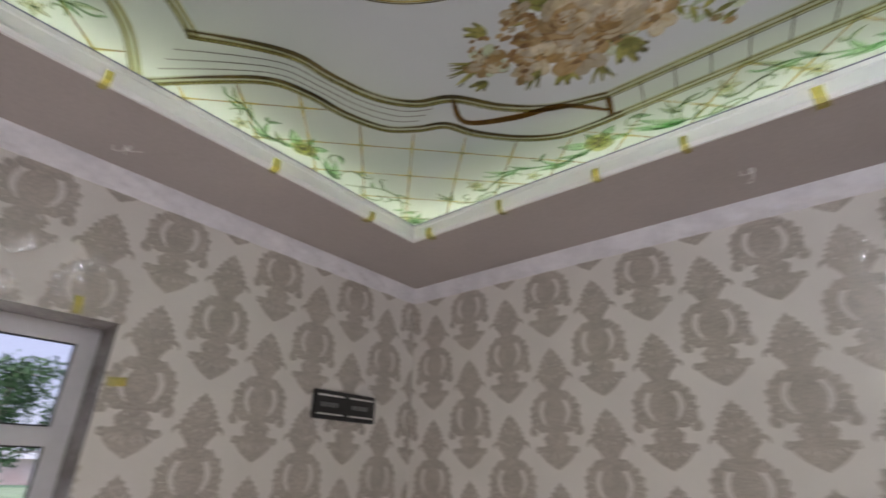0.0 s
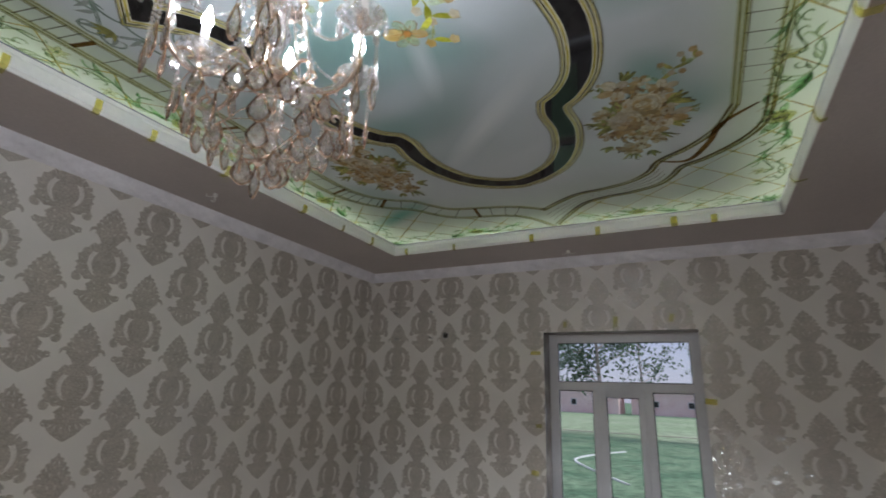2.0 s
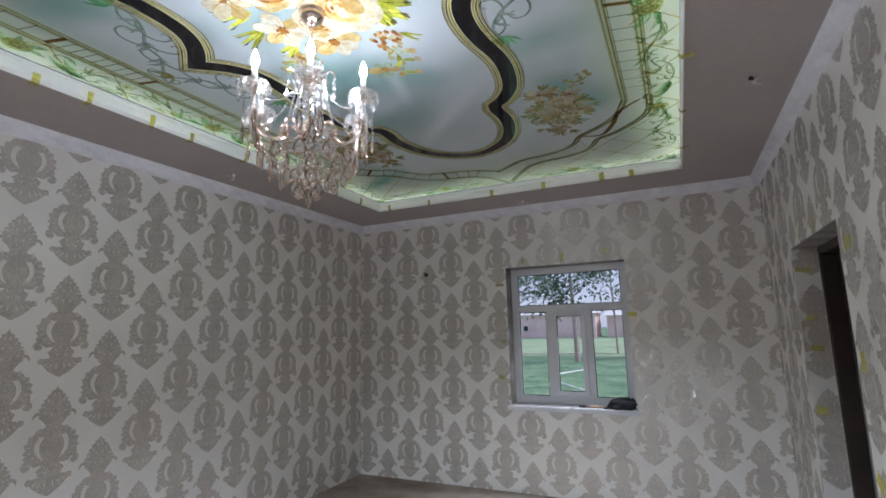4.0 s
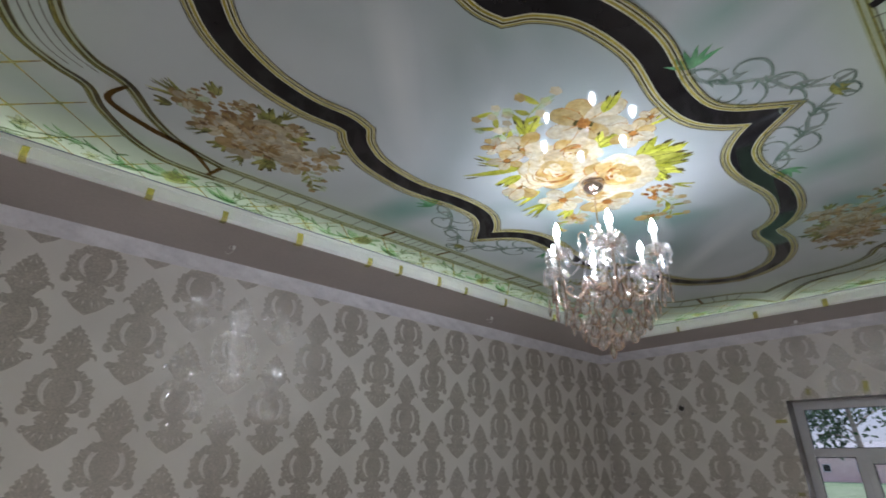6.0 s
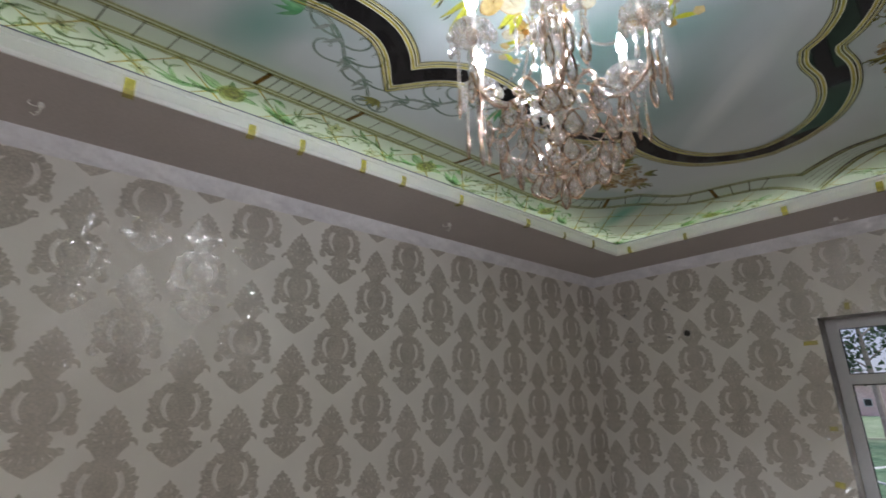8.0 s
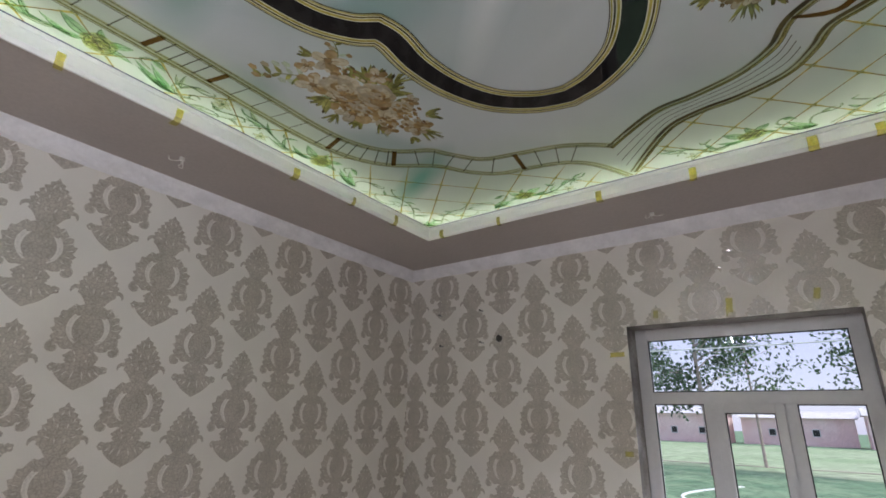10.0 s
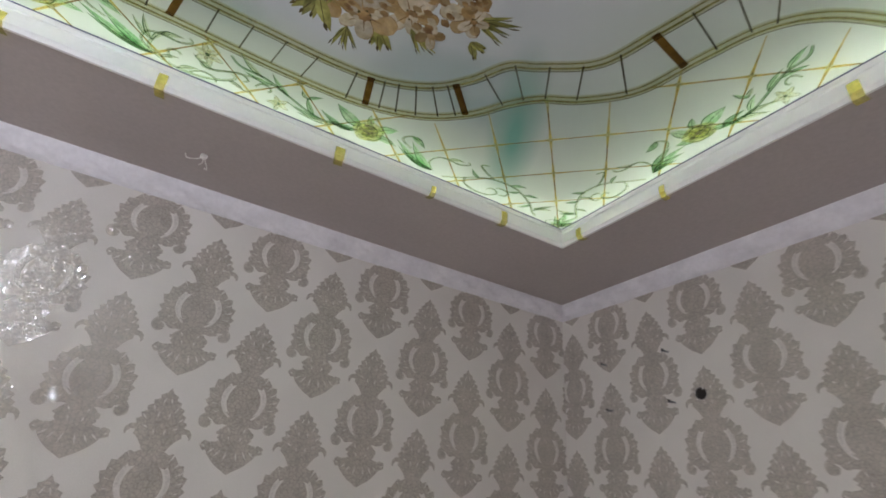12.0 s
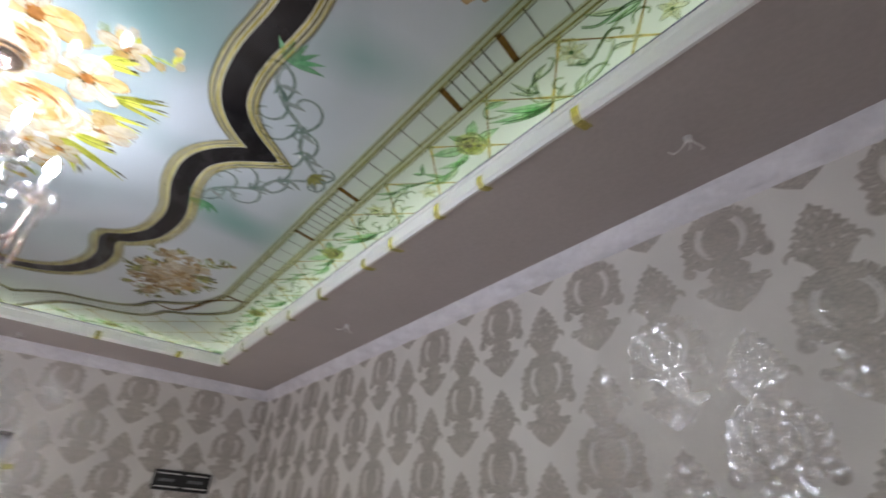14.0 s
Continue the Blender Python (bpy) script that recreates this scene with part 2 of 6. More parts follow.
M_PVEIN = mat("print_leaf_outline", (0.14, 0.30, 0.13), (0.34, 0.50, 0.28), 12, 60, 0.05, 0, 0, 0.5)
M_RAILC = mat("print_rail_cream", (0.78, 0.80, 0.62), (0.84, 0.84, 0.72), 6, 30, 0.05, 0, 0, 0.5, vary=0.05)
M_RAIL = mat("print_rail_gold", (0.56, 0.52, 0.20), (0.70, 0.66, 0.34), 9, 40, 0.05, 0, 0, 0.5)
M_POLIVE = mat("print_olive_leaf", (0.30, 0.32, 0.02), (0.56, 0.56, 0.10), 16, 60, 0.05, 0, 0, 0.5, rand=0.4)
M_PPEACH = mat("print_peach_petal", (0.64, 0.44, 0.14), (0.86, 0.70, 0.38), 14, 50, 0.05, 0, 0, 0.5, rand=0.22)
M_PPETAL = mat("print_cream_petal", (0.80, 0.68, 0.44), (0.92, 0.87, 0.73), 14, 50, 0.05, 0, 0, 0.5, rand=0.18)
M_PSIDE = mat("print_tan_petal", (0.44, 0.30, 0.12), (0.64, 0.50, 0.28), 16, 50, 0.05, 0, 0, 0.5, rand=0.25)
M_PSIDE_PALE = mat("print_pale_tan_petal", (0.70, 0.62, 0.42), (0.84, 0.78, 0.63), 16, 50, 0.05, 0, 0, 0.5, rand=0.2)
M_PSIDE_LEAF = mat("print_dark_olive_leaf", (0.10, 0.11, 0.025), (0.34, 0.34, 0.10), 16, 60, 0.05, 0, 0, 0.5, rand=0.4)
M_PORANGE = mat("print_orange", (0.17, 0.06, 0.012), (0.42, 0.20, 0.05), 18, 60, 0.05, 0, 0, 0.5, rand=0.25)
M_PLATB = mat("print_lattice_brown", (0.50, 0.34, 0.12), (0.70, 0.52, 0.26), 8, 40, 0.05, 0, 0, 0.5)
M_PSIDE_BROWN = mat("print_side_brown", (0.13, 0.075, 0.03), (0.34, 0.23, 0.10), 18, 60, 0.05, 0, 0, 0.5, rand=0.3)
M_PSCROLL = mat("print_grey_scroll", (0.06, 0.11, 0.085), (0.20, 0.28, 0.23), 12, 60, 0.05, 0, 0, 0.5)
M_PTIP = mat("print_scroll_tip", (0.08, 0.26, 0.11), (0.20, 0.40, 0.22), 18, 60, 0.05, 0, 0, 0.5, rand=0.2)
M_PCROSS = mat("print_lattice_yellow", (1.0, 0.88, 0.34), (1.0, 0.95, 0.60), 8, 40, 0.05, 0, 0, 0.5)


FOLDS = {"teal": (0.20, 0.42, 0.36, 1), "grey": (0.36, 0.45, 0.45, 1), "pale": (0.86, 0.89, 0.91, 1)}


def membrane_material():
    """Glossy printed film: pale blue field, green margin, soft teal clouds and folds of painted drapery."""
    m = bpy.data.materials.new("printed_film")
    m.use_nodes = True
    N, L = m.node_tree.nodes, m.node_tree.links
    b = N["Principled BSDF"]
    tc = N.new("ShaderNodeTexCoord")
    big = N.new("ShaderNodeTexNoise")
    big.inputs["Scale"].default_value, big.inputs["Detail"].default_value = 0.9, 2.0
    big.inputs["Distortion"].default_value = 0.6
    L.new(tc.outputs["Object"], big.inputs["Vector"])
    ramp = N.new("ShaderNodeValToRGB")
    e = ramp.color_ramp.elements
    e[0].position, e[0].color = 0.34, (0.30, 0.44, 0.43, 1)
    e[1].position, e[1].color = 0.62, (0.69, 0.74, 0.78, 1)
    mid = ramp.color_ramp.elements.new(0.46)
    mid.color = (0.60, 0.66, 0.69, 1)
    L.new(big.outputs["Fac"], ramp.inputs["Fac"])
    sep = N.new("ShaderNodeSeparateXYZ")
    L.new(tc.outputs["Object"], sep.inputs[0])

    def calc(op, a, b2, clamp=False):
        n = N.new("ShaderNodeMath")
        n.operation, n.use_clamp = op, clamp
        for k, v in enumerate((a, b2)):
            if v is None:
                continue
            if isinstance(v, (int, float)):
                n.inputs[k].default_value = v
            else:
                L.new(v, n.inputs[k])
        return n.outputs[0]
    u = calc("ABSOLUTE", sep.outputs["X"], None)
    v = calc("ABSOLUTE", sep.outputs["Y"], None)
    mask = calc("MAXIMUM", calc("MULTIPLY", calc("SUBTRACT", u, 1.85), 1.9), calc("MULTIPLY", calc("SUBTRACT", v, 0.95), 6.0), True)
    mix = N.new("ShaderNodeMix")
    mix.data_type = "RGBA"
    L.new(mask, mix.inputs["Factor"])
    L.new(ramp.outputs["Color"], mix.inputs["A"])
    edge = N.new("ShaderNodeMix")
    edge.data_type = "RGBA"
    edge.inputs["A"].default_value, edge.inputs["B"].default_value = (0.48, 0.60, 0.53, 1), (0.72, 0.80, 0.71, 1)
    L.new(big.outputs["Fac"], edge.inputs["Factor"])
    L.new(edge.outputs["Result"], mix.inputs["B"])
    color = mix.outputs["Result"]
    for sgn in (1, -1):
        for x, y, a, lx, ly, w, tone in ((2.06, 0.99, 60, 0.46, 0.11, 1.15, 'teal'), (-0.55, 0.82, 80, 0.3, 0.16, 0.6, 'teal'), (0.62, 0.82, 75, 0.26, 0.14, 0.55, 'teal'), (1.25, 0.55, 40, 0.5, 0.2, 0.35, 'teal'), (-2.0, 1.0, 20, 0.5, 0.16, 0.3, 'teal'), (0.3, 0.2, 30, 1.2, 0.25, 0.25, 'teal'), (1.02, 0.1, 48, 0.55, 0.16, 0.55, 'grey'), (0.7, -0.25, 62, 0.45, 0.14, 0.4, 'grey'), (1.18, -0.03, 46, 0.6, 0.085, 0.75, 'pale'), (0.62, -0.02, 15, 0.3, 0.06, 0.5, 'pale')):
            mp = N.new("ShaderNodeMapping")
            mp.vector_type = "TEXTURE"
            mp.inputs["Location"].default_value = (sgn * x, sgn * y, 0)
            mp.inputs["Rotation"].default_value = (0, 0, radians(a))
            mp.inputs["Scale"].default_value = (lx, ly, 1)
            L.new(tc.outputs["Object"], mp.inputs["Vector"])
            gr = N.new("ShaderNodeTexGradient")
            gr.gradient_type = "SPHERICAL"
            L.new(mp.outputs[0], gr.inputs[0])
            f = calc("MULTIPLY", gr.outputs["Fac"], w, True)
            mx = N.new("ShaderNodeMix")
            mx.data_type = "RGBA"
            mx.inputs["B"].default_value = FOLDS[tone]
            L.new(f, mx.inputs["Factor"])
            L.new(color, mx.inputs["A"])
            color = mx.outputs["Result"]
    L.new(color, b.inputs["Base Color"])
    b.inputs["Roughness"].default_value = 0.045
    b.inputs["Specular IOR Level"].default_value = 0.45
    wav = N.new("ShaderNodeTexNoise")
    wav.inputs["Scale"].default_value = 2.0
    L.new(tc.outputs["Object"], wav.inputs["Vector"])
    bp = N.new("ShaderNodeBump")
    bp.inputs["Strength"].default_value, bp.inputs["Distance"].default_value = 0.06, 0.01
    L.new(wav.outputs["Fac"], bp.inputs["Height"])
    L.new(bp.outputs["Normal"], b.inputs["Normal"])
    return m


M_FILM = membrane_material()


def backlit(m, share):
    """Lets light from above come through a printed surface in its own colour."""
    N, L = m.node_tree.nodes, m.node_tree.links
    b = N["Principled BSDF"]
    tr = N.new("ShaderNodeBsdfTranslucent")
    L.new(b.inputs["Base Color"].links[0].from_socket, tr.inputs["Color"])
    mix = N.new("ShaderNodeMixShader")
    mix.inputs[0].default_value = share
    out = [n for n in N if n.type == "OUTPUT_MATERIAL"][0]
    L.new(b.outputs[0], mix.inputs[1])
    L.new(tr.outputs[0], mix.inputs[2])
    L.new(mix.outputs[0], out.inputs[0])


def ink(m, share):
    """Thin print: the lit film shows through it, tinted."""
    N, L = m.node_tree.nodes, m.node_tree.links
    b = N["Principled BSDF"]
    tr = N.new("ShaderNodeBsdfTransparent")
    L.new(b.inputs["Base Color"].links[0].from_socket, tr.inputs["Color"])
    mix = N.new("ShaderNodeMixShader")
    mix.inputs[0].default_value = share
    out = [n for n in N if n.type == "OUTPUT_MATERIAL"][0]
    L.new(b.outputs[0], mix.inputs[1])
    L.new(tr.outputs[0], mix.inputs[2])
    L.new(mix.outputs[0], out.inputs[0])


backlit(M_FILM, 0.34)
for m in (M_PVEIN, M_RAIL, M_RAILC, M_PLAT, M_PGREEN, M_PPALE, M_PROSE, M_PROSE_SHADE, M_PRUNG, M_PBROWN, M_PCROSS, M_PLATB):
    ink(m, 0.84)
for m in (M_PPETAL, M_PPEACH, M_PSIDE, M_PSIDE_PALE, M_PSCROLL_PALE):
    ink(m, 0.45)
ink(M_TAPE, 0.75)


# ---- mesh helpers ----
def link(name, verts, faces, mats, parent=None, label="", idx=None, smooth=False):
    me = bpy.data.meshes.new(name)
    me.from_pydata(verts, [], faces)
    for m in mats if isinstance(mats, (list, tuple)) else [mats]:
        me.materials.append(m)
    if idx is not None:
        me.polygons.foreach_set("material_index", idx)
    if smooth:
        me.polygons.foreach_set("use_smooth", [True] * len(me.polygons))
    me.update()
    ob = new(name, me)
    if parent is not None:
        ob.parent = parent
    if label:
        tagged(ob, label)
    return ob


def part(name, bm, material, parent=None, label="", smooth=False):
    me = bpy.data.meshes.new(name)
    bm.to_mesh(me)
    bm.free()
    me.materials.append(material)
    if smooth:
        me.polygons.foreach_set("use_smooth", [True] * len(me.polygons))
    ob = new(name, me)
    if parent is not None:
        ob.parent = parent
    if label:
        tagged(ob, label)
    return ob


def box_bm(x0, x1, y0, y1, z0, z1, bevel=0.0, bm=None):
    own = bmesh.new()
    bmesh.ops.create_cube(own, size=1)
    for v in own.verts:
        v.co = Vector((x0 + (v.co.x + 0.5) * (x1 - x0), y0 + (v.co.y + 0.5) * (y1 - y0), z0 + (v.co.z + 0.5) * (z1 - z0)))
    if bevel:
        bmesh.ops.bevel(own, geom=own.edges[:], offset=bevel, segments=2, affect="EDGES")
    if bm is None:
        return own
    me = bpy.data.meshes.new("piece")
    own.to_mesh(me)
    own.free()
    bm.from_mesh(me)
    bpy.data.meshes.remove(me)
    return bm


def lathe(profile, n=20, at=(0, 0, 0)):
    """A bmesh turned round z from (radius, height) pairs."""
    bm = bmesh.new()
    rings = []
    for r, z in profile:
        rings.append([bm.verts.new((at[0] + r * math.cos(2 * math.pi * k / n), at[1] + r * math.sin(2 * math.pi * k / n), at[2] + z)) for k in range(n)])
    for a, b in zip(rings, rings[1:]):
        for k in range(n):
            bm.faces.new((a[k], a[(k + 1) % n], b[(k + 1) % n], b[k]))
    for ring in (rings[0], rings[-1]):
        bm.faces.new(ring)
    bmesh.ops.recalc_face_normals(bm, faces=bm.faces[:])
    return bm


def tube(points, radius, n=8, bm=None):
    """A round bar along 3D points; radius is one number or one for each point."""
    bm = bm or bmesh.new()
    pts = [Vector(p) for p in points]
    rad = radius if isinstance(radius, (list, tuple)) else [radius] * len(pts)
    rings, up = [], Vector((0.13, 0.21, 1)).normalized()
    for i, p in enumerate(pts):
        d = (pts[min(i + 1, len(pts) - 1)] - pts[max(i - 1, 0)]).normalized()
        side = d.cross(up)
        side = side.normalized() if side.length > 1e-4 else d.orthogonal().normalized()
        nor = side.cross(d).normalized()
        rings.append([bm.verts.new(p + rad[i] * (math.cos(2 * math.pi * k / n) * side + math.sin(2 * math.pi * k / n) * nor)) for k in range(n)])
    for a, b in zip(rings, rings[1:]):
        for k in range(n):
            bm.faces.new((a[k], a[(k + 1) % n], b[(k + 1) % n], b[k]))
    bm.faces.new(rings[0][::-1])
    bm.faces.new(rings[-1])
    return bm


def spline(pts, per=8, closed=False):
    """Catmull-Rom through 2D or 3D points."""
    P = [np.array(p, float) for p in pts]
    n, out = len(P), []
    for i in range(n if closed else n - 1):
        if closed:
            a, b, c, d = P[i - 1], P[i], P[(i + 1) % n], P[(i + 2) % n]
        else:
            a, b, c, d = P[max(i - 1, 0)], P[i], P[i + 1], P[min(i + 2, n - 1)]
        for k in range(per):
            t = k / per
            out.append(0.5 * (2 * b + (c - a) * t + (2 * a - 5 * b + 4 * c - d) * t * t + (3 * b - a - 3 * c + d) * t ** 3))
    if not closed:
        out.append(P[-1])
    return out


# ---- large structure ----
def wall_rects(length, height, holes):
    """The wall's face minus its openings, as rectangles (s0, s1, z0, z1)."""
    out, s = [], 0.0
    for a, b, z0, z1 in sorted(holes):
        out.append((s, a, 0.0, height))
        if z0 > 0:
            out.append((a, b, 0.0, z0))
        out.append((a, b, z1, height))
        s = b
    out.append((s, length, 0.0, height))
    return out


def build_wall(name, origin, along, outward, length, holes, thick=0.30, height=3.12):
    """A wall with thickness; its openings go through it, with bare reveals."""
    o, a, w = Vector(origin), Vector(along), Vector(outward)
    verts, faces, idx = [], [], []

    def quad(p, q, r, s, m):
        k = len(verts)
        verts.extend([p, q, r, s])
        faces.append((k, k + 1, k + 2, k + 3))
        idx.append(m)

    def at(s, z, d):
        return tuple(o + a * s + w * d + Vector((0, 0, z)))
    for s0, s1, z0, z1 in wall_rects(length, height, holes):
        for d, m in ((0, 0), (thick, 1)):
            quad(at(s0, z0, d), at(s1, z0, d), at(s1, z1, d), at(s0, z1, d), m)
    for s0, s1, z0, z1 in holes:
        jamb = 0 if z0 == 0.0 else 1      # the doorway's jambs are papered
        quad(at(s0, z0, 0), at(s0, z1, 0), at(s0, z1, thick), at(s0, z0, thick), jamb)
        quad(at(s1, z0, 0), at(s1, z1, 0), at(s1, z1, thick), at(s1, z0, thick), jamb)
        quad(at(s0, z1, 0), at(s1, z1, 0), at(s1, z1, thick), at(s0, z1, thick), 1)
        quad(at(s0, z0, 0), at(s1, z0, 0), at(s1, z0, thick), at(s0, z0, thick), 1)
    for s in (0, length):
        quad(at(s, 0, 0), at(s, height, 0), at(s, height, thick), at(s, 0, thick), 1)
    quad(at(0, height, 0), at(length, height, 0), at(length, height, thick), at(0, height, thick), 1)
    return tagged(link(name, verts, faces, [M_PAPER, M_PLASTER], idx=idx), "wall papered in cream with raised taupe damask medallions", "wall", kind="structure")


HOLE_E = (WIN[0], WIN[1], WIN[2], WIN[3])
HOLE_W = (WIN[0] - .037, WIN[1] - .037, WIN[2], WIN[3])
wall_north = build_wall("wall_north", (-LX, 0, 0), (1, 0, 0), (0, 1, 0), LX, [])
wall_east = build_wall("wall_east", (0, 0, 0), (0, -1, 0), (1, 0, 0), LY, [HOLE_E])
wall_south = build_wall("wall_south", (0, -LY, 0), (-1, 0, 0), (0, -1, 0), LX, [(DOOR[0], DOOR[1], 0.0, DOOR[2])])
wall_west = build_wall("wall_west", (-LX, 0, 0), (0, -1, 0), (-1, 0, 0), LY, [HOLE_W])

floor = part("floor", box_bm(-LX - 0.24, 0.24, -LY - 0.24, 0.24, -0.12, 0.0), M_FLOOR)
tagged(floor, "dusty brown board floor with trodden dirt", "floor", kind="structure")

# lowered border of the ceiling, one ring with its tray side, and the slab above it
X0, X1, Y0, Y1 = -LX + TW, -TE, -LY + TS, -TN
bm = bmesh.new()
for a, b, c, d in ((-LX, 0, Y1, 0), (-LX, 0, -LY, Y0), (-LX, X0, Y0, Y1), (X1, 0, Y0, Y1)):
    box_bm(a, b, c, d, BORDER_Z, BORDER_Z + 0.02, 0, bm)
box_bm(-LX - 0.2, 0.2, -LY - 0.2, 0.2, 3.05, 3.17, 0, bm)
ceiling = tagged(part("ceiling", bm, M_BORDER), "mauve-grey painted lowered border round the ceiling tray", "ceiling", kind="structure")

# white lip round the tray, with a thin step, hiding the light strip
PROFILE = [(0.0, -0.004), (0.012, -0.006), (0.016, 0.004), (0.021, 0.010), (0.021, 0.058), (0.026, 0.062), (0.026, 0.080), (0.0, 0.080)]


def lip(name, p, q, inward, thin=1.0):
    p, q, n = Vector(p), Vector(q), Vector(inward)
    prof = [(o * thin, z) for o, z in PROFILE]
    d = (q - p).normalized()
    verts, faces = [], []
    for base, sign in ((p, 1), (q, -1)):
        for o, z in prof:
            verts.append(tuple(base + n * o + d * sign * o + Vector((0, 0, BORDER_Z + z))))
    k = len(prof)
    for i in range(k):
        j = (i + 1) % k
        faces.append((i, j, k + j, k + i))
    return tagged(link(name, verts, faces, M_WHITE), "white plaster lip edging the lit ceiling tray", "trim", kind="structure")


for p, q, n in (((X0, Y1, 0), (X1, Y1, 0), (0, -1, 0)), ((X1, Y1, 0), (X1, Y0, 0), (-1, 0, 0)),
                ((X1, Y0, 0), (X0, Y0, 0), (0, 1, 0)), ((X0, Y0, 0), (X0, Y1, 0), (1, 0, 0))):
    lip("trim", p, q, n, .35 if n[1] > 0 else 1.0)

# thin dark blue strip where the film meets the lip
for a, b, c, d in ((X0 + .024, X1 - .024, Y1 - .028, Y1 - .022), (X0 + .024, X1 - .024, Y0 + .007, Y0 + .011), (X0 + .022, X0 + .028, Y0 + .028, Y1 - .028), (X1 - .028, X1 - .022, Y0 + .028, Y1 - .028)):
    tagged(part("trim", box_bm(a, b, c, d, BORDER_Z + .080, BORDER_Z + .0842), M_EDGE), "thin dark blue strip under the film", "trim", kind="structure")

# light strips in the void above the film, along the tray's edge, shining down through it
for a, b, c, d in ((X0, X1, Y1 - .03, Y1 - .01), (X0, X1, Y0 + .01, Y0 + .03), (X0 + .01, X0 + .03, Y0 + .05, Y1 - .05), (X1 - .03, X1 - .01, Y0 + .05, Y1 - .05)):
    s = tagged(new("led_strip"), "white light strip in the void above the printed film", "light strip", group="tray light strips")
    part("diodes", box_bm(a, b, c, d, 2.990, 2.994), M_LED, s)
    part("rail", box_bm(a - .004, b + .004, c - .004, d + .004, 2.995, 3.010), M_WHITE, s)
    part("hanger", box_bm((a + b) / 2 - .006, (a + b) / 2 + .006, (c + d) / 2 - .006, (c + d) / 2 + .006, 3.010, 3.05), M_STEEL, s)


# foam cornice with a running leaf relief
def cornice(p, q, inward):
    p, q, n = Vector(p), Vector(q), Vector(inward)
    d = (q - p).normalized()
    length = (q - p).length
    prof = [(0.0, -0.083), (0.008, -0.083), (0.012, -0.072), (0.018, -0.066), (0.026, -0.052), (0.036, -0.036), (0.046, -0.022), (0.054, -0.015), (0.056, -0.006), (0.058, 0.002)]
    steps = int(length / 0.009)
    verts, faces = [], []
    for i in range(steps + 1):
        s = length * i / steps
        for j, (o, z) in enumerate(prof):
            lift = 0.0
            if 3 <= j <= 6:
                h = (j - 4.5) / 1.5
                ph = s / 0.17 * 2 * math.pi
                lift = 0.017 * max(0.0, math.sin(ph + 2.2 * h)) + 0.010 * max(0.0, math.sin(2.6 * ph - 3 * h)) * (1 - 0.4 * abs(h))
            oo = o + 0.75 * lift
            ss = min(max(s, oo), length - oo)
            verts.append(tuple(p + d * ss + n * oo + Vector((0, 0, BORDER_Z + z - 0.6 * lift))))
    k = len(prof)
    for i in range(steps):
        for j in range(k - 1):
            faces.append((i * k + j, (i + 1) * k + j, (i + 1) * k + j + 1, i * k + j + 1))
    return tagged(link("trim", verts, faces, M_CORNICE, smooth=True), "white foam cornice with a running leaf relief", "trim", kind="structure")


for p, q, n in (((-LX, 0, 0), (0, 0, 0), (0, -1, 0)), ((0, 0, 0), (0, -LY, 0), (-1, 0, 0)),
                ((0, -LY, 0), (-LX, -LY, 0), (0, 1, 0)), ((-LX, -LY, 0), (-LX, 0, 0), (1, 0, 0))):
    cornice(p, q, n)


# ---- wallpaper motif ----
def mirrored(half):
    return half + [(-x, y) for x, y in reversed(half) if abs(x) > 1e-6]


def lobed(cx, cy, rx, ry, lobes, amp, n=20, turn=0.0):
    out = []
    for k in range(n):
        t = 2 * math.pi * k / n
        r = 1 + amp * abs(math.sin(lobes * t / 2 + turn)) - amp / 2
        out.append((cx + rx * r * math.cos(t), cy + ry * r * math.sin(t)))
    return out


